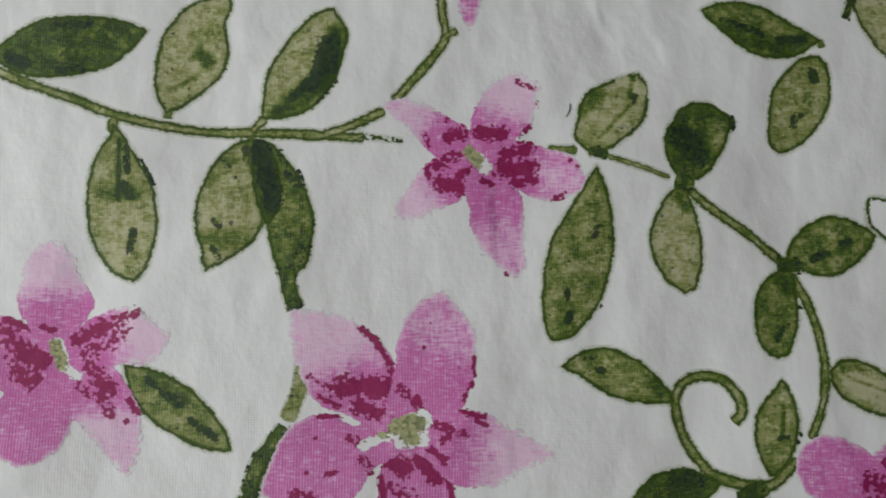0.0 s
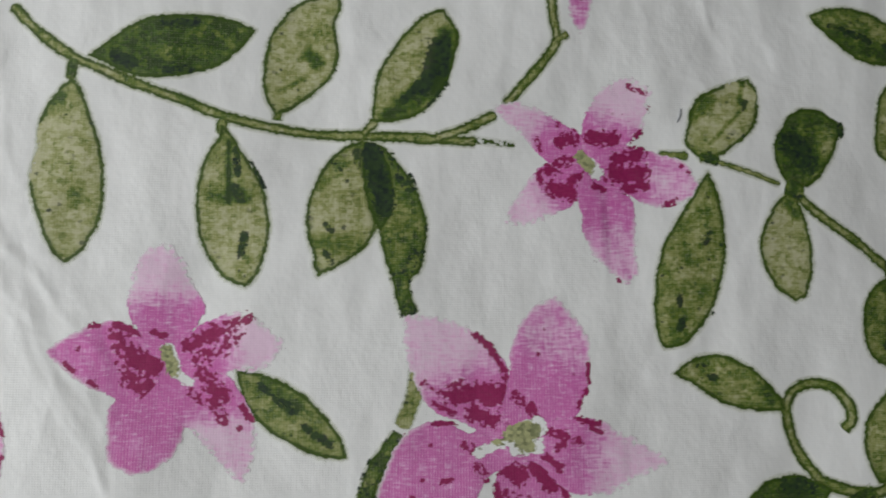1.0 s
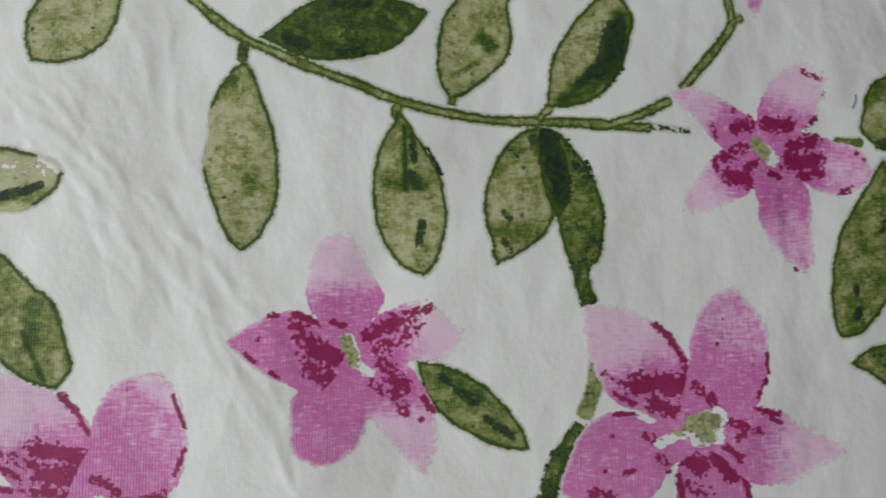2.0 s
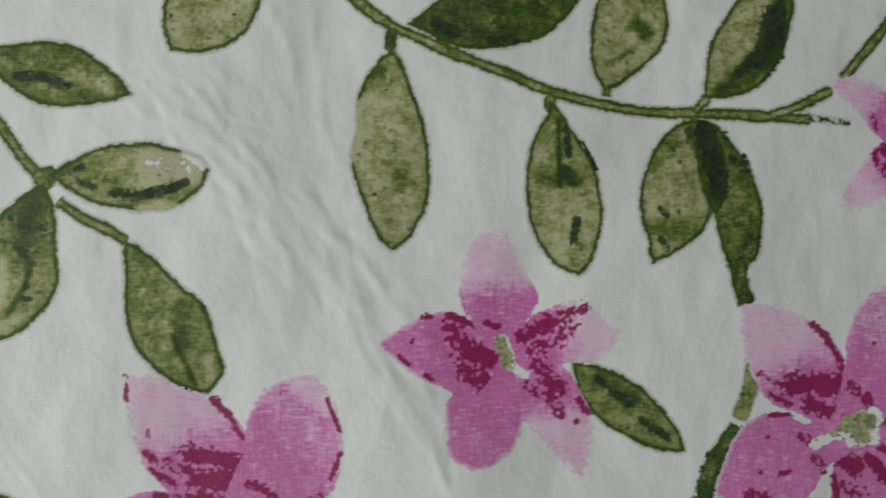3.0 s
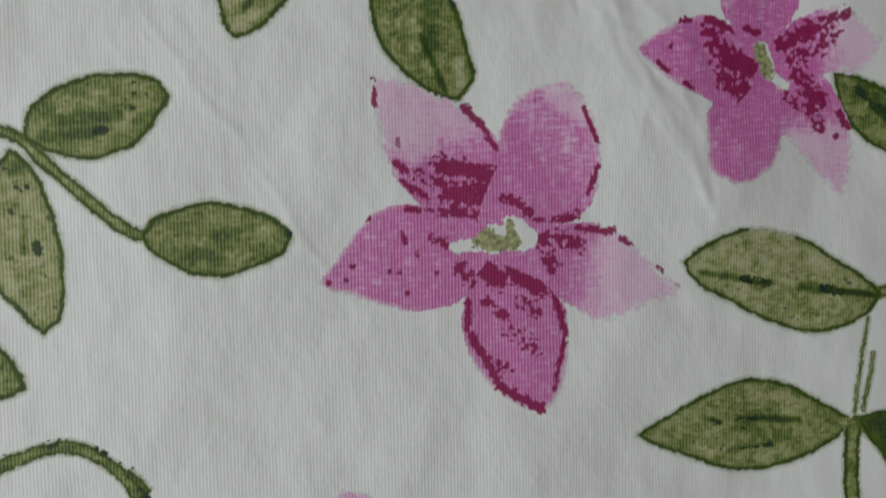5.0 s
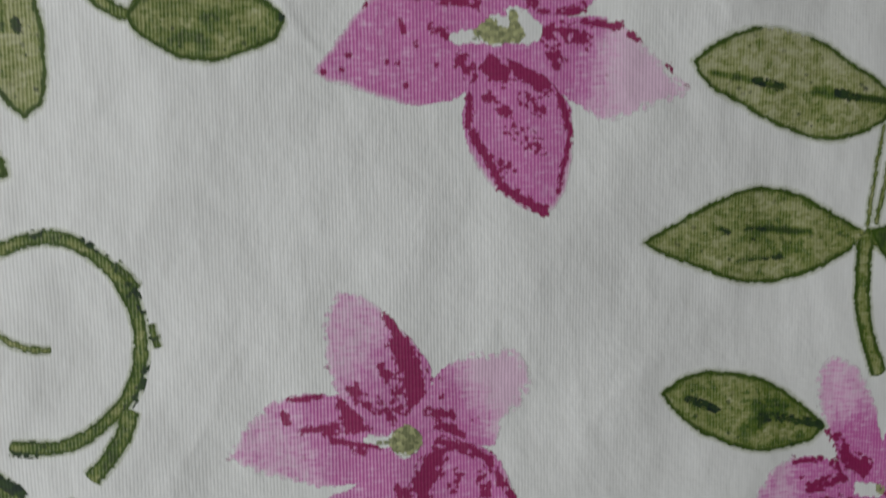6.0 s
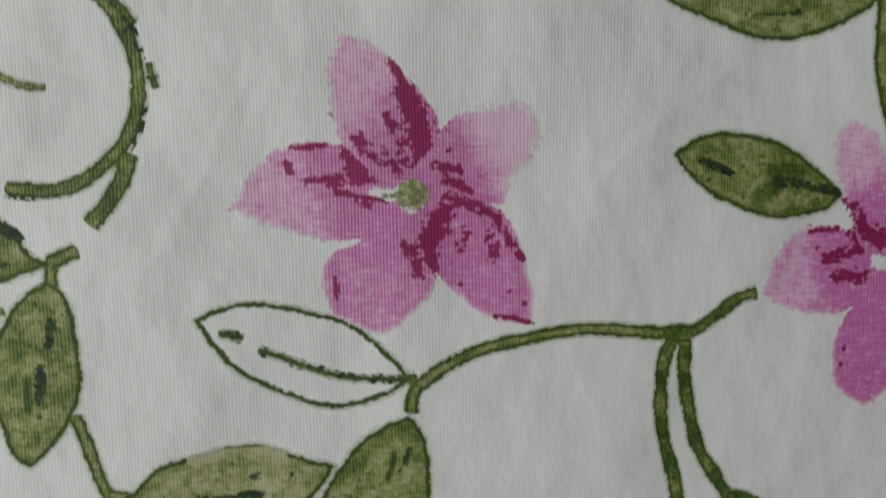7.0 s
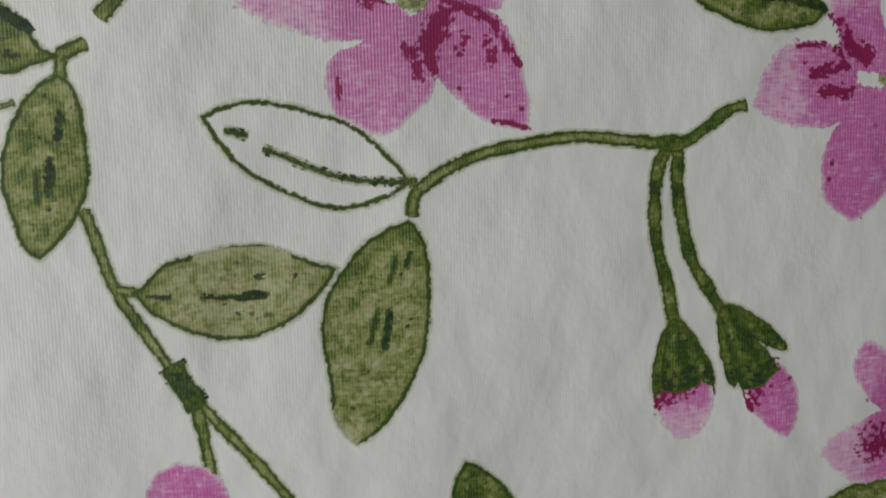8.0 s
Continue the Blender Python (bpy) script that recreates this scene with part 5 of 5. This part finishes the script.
petal(bloom, (-124.8, -96.7), (-106.8, -117.4), (2.9, 5.1, 6.4, 7.7, 7.6, 6.5, 4.8, 2.9, 1.4), (0.8, 2.2, 3.7, 4.7, 4.9, 4.7, 4.1, 2.6, 1.1), 0.12, [(-119.2, -97.4, -112.0, -100.3, 0.96, 1.1), (-120.1, -100.0, -122.6, -104.3, 1.83, 1.35), (-112.2, -100.5, -108.1, -107.0, 0.71, 1.2), (-113.1, -103.9, -112.2, -106.6, 1.15, 0.75), (-117.5, -104.6, -116.6, -102.8, 1.14, 0.75), (-121.9, -106.1, -122.4, -109.0, 1.05, 1.0), (-112.3, -115.9, -106.8, -117.1, 0.45, 0.85), (-107.6, -114.1, -107.6, -114.1, 0.45, 1.2), (-117.6, -110.8, -117.6, -110.8, 0.35, 1), (-110.0, -112.1, -110.0, -112.1, 0.36, 1)])
petal(bloom, (-124.8, -96.7), (-130.9, -118.2), (0.7, 1.8, 3.4, 5.2, 6.3, 6.1, 4.6, 3.1, 1.9), (0.8, 2.1, 3.6, 5.3, 8.5, 9.7, 9.2, 7.7, 6.0), 0.25, [(-124.9, -105.1, -124.0, -108.9, 1.04, 1.0), (-136.6, -109.4, -136.6, -112.7, 0.42, 0.9), (-126.2, -104.2, -125.7, -106.0, 0.6, 0.9)])
petal(bloom, (-124.8, -96.7), (-151.8, -98.3), (1.4, 3.6, 5.3, 5.9, 5.7, 4.6, 3.3, 1.7, 0.7), (1.5, 4.1, 6.7, 7.8, 8.3, 8.3, 7.1, 4.3, 1.9), 0.55, [(-142.2, -89.6, -137.5, -89.4, 0.33, 1.2), (-134.4, -90.8, -131.8, -94.3, 1.17, 1.3), (-132.8, -93.6, -136.2, -95.0, 1.09, 1.05), (-140.3, -94.5, -136.0, -94.2, 0.5, 1.1), (-136.2, -96.3, -128.7, -97.7, 0.42, 1.3), (-132.9, -97.7, -131.1, -98.3, 0.68, 1.0), (-143.1, -91.8, -142.6, -93.1, 0.58, 0.7), (-129.4, -91.8, -128.4, -94.4, 1.02, 0.85)], lean=0.5)
bloom = flower((-45.9, -109.7), [(-48.2, -109.5, -44.9, -110.2, 1.35)], [(-44.3, -109.7, -44.3, -109.7, 0.94)])
petal(bloom, (-45.9, -109.7), (-68.5, -113.8), (1.3, 3.2, 5.0, 5.8, 5.6, 5.1, 4.4, 2.8, 1.4), (1.4, 3.8, 6.1, 7.5, 8.2, 8.2, 7.1, 4.4, 2.0), 0.5, [(-60.2, -104.1, -55.3, -103.9, 0.4, 1.1), (-57.3, -108.9, -51.0, -107.3, 1.12, 1.1), (-52.4, -105.0, -48.9, -108.0, 1.34, 1.2), (-55.2, -111.7, -46.6, -112.1, 1.13, 1.1), (-58.9, -106.7, -58.9, -106.7, 0.41, 1)])
petal(bloom, (-45.9, -109.7), (-49.6, -133.9), (1.4, 3.8, 6.3, 7.9, 8.1, 7.3, 5.5, 3.1, 1.4), (0.9, 2.4, 4.1, 5.8, 6.8, 7.0, 6.4, 5.1, 2.7), 0.08, [(-53.6, -123.9, -53.6, -123.9, 0.52, 0.8), (-54.1, -126.6, -54.1, -126.6, 0.52, 0.8)])
petal(bloom, (-45.9, -109.7), (-54.6, -86.4), (0.4, 1.0, 1.8, 2.9, 3.8, 4.0, 3.8, 3.1, 1.9), (0.6, 1.5, 2.7, 3.7, 4.4, 4.5, 4.2, 3.4, 1.8), 0.6, [(-51.2, -103.7, -47.5, -105.8, 1.51, 1.2), (-53.9, -99.9, -50.8, -102.8, 1.2, 0.6)])
petal(bloom, (-44.3, -108.5), (-25.8, -123.6), (1.7, 3.6, 4.8, 5.2, 5.3, 5.1, 4.2, 2.5, 1.1), (1.9, 4.3, 5.9, 6.7, 6.9, 6.9, 6.0, 3.7, 1.7), 0.4, [(-40.8, -111.4, -38.2, -113.5, 3.31, 0.9)])
petal(bloom, (-44.3, -108.5), (-29.2, -94.7), (1.8, 3.9, 5.4, 6.1, 6.3, 6.3, 5.5, 3.4, 1.6), (1.5, 3.3, 4.6, 5.1, 5.3, 5.3, 4.6, 2.9, 1.3), 0.4, [(-41.4, -105.9, -39.3, -103.9, 2.54, 0.9)])
bloom = flower((-34.7, -170.5), [(-35.6, -170.5, -33.8, -170.5, 2.02)], [(-34.7, -170.5, -34.2, -170.5, 1.26)])
petal(bloom, (-34.7, -170.5), (-46.2, -155.1), (1.1, 2.6, 3.8, 4.5, 4.8, 4.9, 4.9, 3.7, 1.8), (0.8, 1.8, 2.4, 2.7, 2.7, 2.6, 2.2, 1.3, 0.6), 0.3, [(-36.9, -167.6, -38.5, -165.4, 1.3, 0.9)])
petal(bloom, (-34.7, -170.5), (-54.2, -175.0), (2.5, 5.4, 7.4, 8.2, 8.4, 8.3, 7.0, 4.3, 2.0), (0.9, 2.0, 2.8, 3.1, 3.2, 3.2, 2.7, 1.7, 0.8), 0.55, [(-39.2, -173.1, -43.1, -174.0, 3.36, 1.0)])
bloom = flower((92.5, -36.3), [(91.5, -36.3, 93.5, -36.3, 2.21)], [(92.5, -36.3, 93.0, -36.3, 1.37)])
petal(bloom, (92.5, -36.3), (73.6, -24.6), (1.6, 3.5, 5.0, 5.7, 6.0, 6.1, 5.9, 4.5, 2.8), (1.6, 3.5, 5.0, 5.7, 6.0, 6.0, 5.7, 4.3, 2.7), 0.15, [(90.0, -32.8, 87.3, -31.2, 2.4, 0.9)])
petal(bloom, (92.5, -36.3), (95.0, -21.6), (2.5, 5.2, 6.7, 7.0, 6.9, 6.3, 5.0, 2.9, 1.3), (1.3, 2.9, 4.0, 4.4, 4.5, 4.4, 3.7, 2.3, 1.1), 0.3, [(90.0, -32.5, 90.6, -28.8, 2.24, 1.0)])
bloom = flower((-163.3, -185.1), [(-164.0, -185.1, -162.6, -185.1, 1.62)], [(-163.3, -185.1, -162.8, -185.1, 1.01)])
petal(bloom, (-163.3, -185.1), (-163.9, -169.4), (1.4, 3.2, 4.5, 5.1, 5.4, 5.4, 5.1, 3.8, 2.4), (2.1, 4.5, 6.0, 6.5, 6.6, 6.4, 5.6, 4.0, 2.4), 0.15, [(-163.4, -182.1, -163.5, -179.9, 3.17, 0.9)])
bloom = flower((13.4, 77.8), [(12.5, 77.8, 14.3, 77.8, 2.07)], [(13.4, 77.8, 13.9, 77.8, 1.29)])
petal(bloom, (13.4, 77.8), (11.0, 57.1), (0.5, 1.0, 1.4, 1.6, 1.6, 1.6, 1.3, 0.8, 0.4), (0.8, 1.8, 2.5, 2.8, 2.9, 2.9, 2.5, 1.5, 0.7), 0.35, [(12.9, 73.9, 12.6, 71.0, 1.39, 0.9)])

# stems: points along the line, width, kind
stem([(-96.7, 59.4), (-91.5, 54.2), (-85.2, 49.7), (-79.0, 47.0), (-72.8, 44.5), (-64.5, 41.7), (-58.3, 39.3), (-52.0, 37.6), (-45.7, 36.5), (-39.3, 35.8), (-30.8, 35.7), (-22.2, 35.5), (-13.5, 35.1), (-9.4, 35.1)], 1.95, 'line')
stem([(-17.3, 35.4), (-11.3, 37.6), (-5.6, 40.5)], 1.8, 'line')
stem([(-4.0, 42.1), (2.7, 49.9), (6.2, 55.1), (5.7, 59.7), (5.2, 65.4)], 1.9, 'line')
stem([(5.9, 55.2), (8.6, 56.9)], 1.4, 'line')
stem([(-31.1, 35.9), (-28.7, 38.6)], 1.7, 'line')
stem([(-84.8, 49.3), (-85.2, 45.2)], 1.9, 'deep')
stem([(52.7, 26.6), (58.7, 21.5), (65.3, 16.9), (72.5, 10.8)], 2.0, 'line')
stem([(73.7, 8.8), (77.0, 2.8), (78.8, -3.8), (79.4, -10.3), (78.3, -16.7), (76.0, -22.8)], 1.9, 'line')
stem([(56.4, -29.1), (52.0, -22.9), (50.2, -16.5), (51.2, -12.8), (54.6, -10.9), (59.0, -11.4), (62.2, -14.5), (62.9, -17.7), (61.2, -19.6)], 2.1, 'line')
stem([(55.5, -28.6), (60.9, -30.7), (67.9, -31.3), (73.3, -26.4)], 2.2, 'line')
stem([(36.5, 32.2), (43.2, 30.2), (50.4, 27.6)], 0.9, 'line')
stem([(26.2, 33.0), (32.2, 33.1)], 1.6, 'deep')
stem([(34.3, 32.8), (38.2, 32.2)], 1.8, 'dark')
stem([(51.2, 26.9), (55.2, 25.8)], 3.2, 'dark')
stem([(82.3, 56.5), (82.8, 54.7)], 1.2, 'deep')
stem([(-150.8, 34.6), (-147.6, 29.6), (-144.5, 25.1), (-142.2, 23.2)], 1.8, 'line')
stem([(-139.6, 19.0), (-135.5, 16.1), (-131.9, 14.4), (-128.5, 12.3)], 1.7, 'line')
stem([(-182.7, -17.2), (-179.3, -18.9), (-176.6, -21.8), (-172.1, -26.1), (-167.8, -30.1), (-164.7, -32.4), (-162.7, -33.1)], 1.9, 'line')
stem([(-186.1, -68.4), (-184.6, -66.9), (-181.2, -65.7), (-178.2, -64.7), (-174.1, -64.4), (-170.8, -65.9), (-167.6, -68.6), (-165.0, -72.5), (-163.7, -76.9), (-163.5, -80.9), (-164.2, -85.0), (-165.6, -88.2), (-168.3, -91.2), (-172.4, -94.2), (-176.3, -95.2), (-182.5, -94.9)], 2.0, 'curl')
stem([(-165.4, -90.0), (-166.5, -93.9), (-168.7, -97.4), (-171.4, -100.3)], 2.4, 'deep')
stem([(-185.8, -73.4), (-184.0, -77.3), (-181.2, -79.6), (-178.3, -80.6), (-176.0, -80.7)], 0.8, 'line')
stem([(-125.7, -131.1), (-125.0, -127.5), (-122.2, -125.1), (-119.0, -123.2), (-114.4, -121.3), (-109.8, -120.2), (-100.4, -118.8), (-95.6, -118.8), (-90.8, -119.3), (-84.5, -120.0)], 2.0, 'line')
stem([(-85.0, -119.8), (-80.1, -119.7), (-76.2, -117.5), (-72.5, -114.7), (-69.1, -113.8)], 2.0, 'deep')
stem([(-82.8, -120.2), (-84.5, -124.2), (-85.0, -129.9), (-84.5, -136.5), (-82.7, -143.3), (-81.0, -151.7)], 2.2, 'deep')
stem([(-81.1, -120.4), (-81.0, -127.1), (-79.8, -133.8), (-78.2, -139.6), (-74.6, -145.6), (-72.7, -148.8)], 2.2, 'deep')
stem([(-175.5, -128.3), (-173.4, -135.4), (-171.7, -140.9), (-168.3, -147.1), (-164.5, -153.6), (-160.9, -158.9)], 1.8, 'line')
stem([(-160.9, -158.9), (-156.4, -164.7), (-152.2, -169.7), (-146.3, -177.6)], 1.9, 'line')
stem([(-160.9, -159.8), (-159.7, -166.8), (-158.7, -175.4)], 1.9, 'line')
stem([(-164.4, -153.2), (-162.5, -156.9), (-160.6, -161.0)], 3.4, 'dark')
stem([(-177.7, -105.8), (-173.2, -103.8)], 2.2, 'line')
stem([(-177.1, -105.6), (-177.5, -109.5)], 1.9, 'line')
stem([(-143.4, 22.8), (-139.9, 23.2)], 2.6, 'deep')
stem([(-142.5, 23.5), (-141.5, 20.6)], 2.8, 'deep')
stem([(-126.1, -125.7), (-124.7, -125.4)], 1.8, 'dark')
stem([(-171.7, -140.9), (-168.1, -141.7)], 1.5, 'line')
stem([(-163.4, -152.8), (-162.6, -154.3)], 1.8, 'dark')
stem([(-161.4, -157.3), (-160.3, -159.8)], 2.6, 'dark')
stem([(-57.4, 38.3), (-57.2, 35.5)], 1.7, 'line')
stem([(-47.0, 40.1), (-47.2, 38.3)], 1.5, 'deep')
stem([(-84.0, -119.9), (-79.9, -120.2)], 2.6, 'deep')
stem([(-46.7, -48.6), (-48.0, -56.8), (-49.0, -65.3)], 0.6, 'line')
stem([(-45.7, -54.5), (-46.3, -58.8), (-47.6, -64.9)], 0.7, 'line')
stem([(-49.5, -66.0), (-45.3, -67.1)], 1.5, 'deep')
stem([(-166.5, -68.3), (-165.0, -70.1), (-163.4, -72.1)], 1.2, 'dark')
stem([(-161.9, -77.3), (-161.5, -79.3), (-161.1, -81.0)], 0.9, 'dark')
stem([(-49.0, -66.1), (-49.6, -71.9), (-49.5, -77.7), (-48.3, -83.5), (-45.7, -90.0)], 2.6, 'line')
stem([(-10.9, 35.3), (-6.6, 35.0), (-1.9, 34.4)], 0.9, 'dash')
stem([(-23.7, 9.4), (-23.1, 5.4), (-21.7, 1.7)], 3.0, 'dark')
stem([(-20.1, -7.8), (-21.0, -13.1), (-23.2, -18.8)], 2.7, 'pale')
stem([(-24.8, -21.6), (-28.5, -27.5), (-29.8, -34.5)], 2.9, 'dark')
stem([(51.7, 27.4), (54.6, 26.1)], 3.6, 'dark')
stem([(71.1, 10.5), (76.2, 10.5)], 2.9, 'dark')
stem([(61.7, -34.3), (67.2, -31.3)], 3.7, 'dark')
stem([(87.9, 61.0), (90.2, 66.4)], 1.7, 'dark')
stem([(-187.0, -113.2), (-184.1, -112.5)], 0.9, 'line')
stem([(-23.5, -19.7), (-26.8, -25.1), (-30.2, -32.1)], 2.6, 'dark')
stem([(-30.2, -32.6), (-35.0, -37.0), (-38.6, -42.0), (-41.2, -44.7)], 2.4, 'line')
stem([(-45.1, -44.9), (-40.5, -43.8)], 1.9, 'line')
stem([(-49.0, -66.7), (-44.8, -69.2), (-40.4, -77.1)], 2.3, 'line')
stem([(-124.7, -125.7), (-129.0, -125.3), (-135.2, -124.9), (-140.5, -123.2), (-144.7, -121.4), (-148.6, -119.8)], 0.8, 'dark')
stem([(-154.3, -116.9), (-150.6, -117.9)], 1.0, 'dark')

# buds
bud((-81.1, -149.7), (-84.7, -163.3), (-74.1, -161.8), (-79.1, -171.1), 5.8, 4.7, 0.55)
bud((-72.5, -147.6), (-70.3, -162.2), (-60.2, -156.3), (-60.4, -171.5), 5.5, 3.4, 0.15)


def loose_thread(points, radius):
    """A short stray fibre lying on the cloth."""
    line = along_line(points, 6)
    bm = bmesh.new()
    rings = []
    for i, p in enumerate(line):
        d = (line[min(i + 1, len(line) - 1)] - line[max(i - 1, 0)]).normalized()
        z = lie(p.x, p.y) + radius
        r = radius * (0.4 if i in (0, len(line) - 1) else 1.0)
        rings.append([bm.verts.new(((p.x - d.y * r * math.cos(a)) / 1000, (p.y + d.x * r * math.cos(a)) / 1000, (z + r * math.sin(a)) / 1000)) for a in (0, 1.05, 2.09, 3.14, 4.19, 5.24)])
    for a, b in zip(rings, rings[1:]):
        for k in range(6):
            bm.faces.new((a[k], a[(k + 1) % 6], b[(k + 1) % 6], b[k]))
    bm.faces.new(rings[0][::-1]), bm.faces.new(rings[-1])
    return tagged(part("thread", bm, plain_material("grey_fibre", (0.16, 0.17, 0.20), 0.8, 4000.0)), "short dark grey stray thread lying on the tablecloth", "thread")


loose_thread([(30.8, 42.4), (30.7, 41.0), (30.0, 39.6)], 0.11)
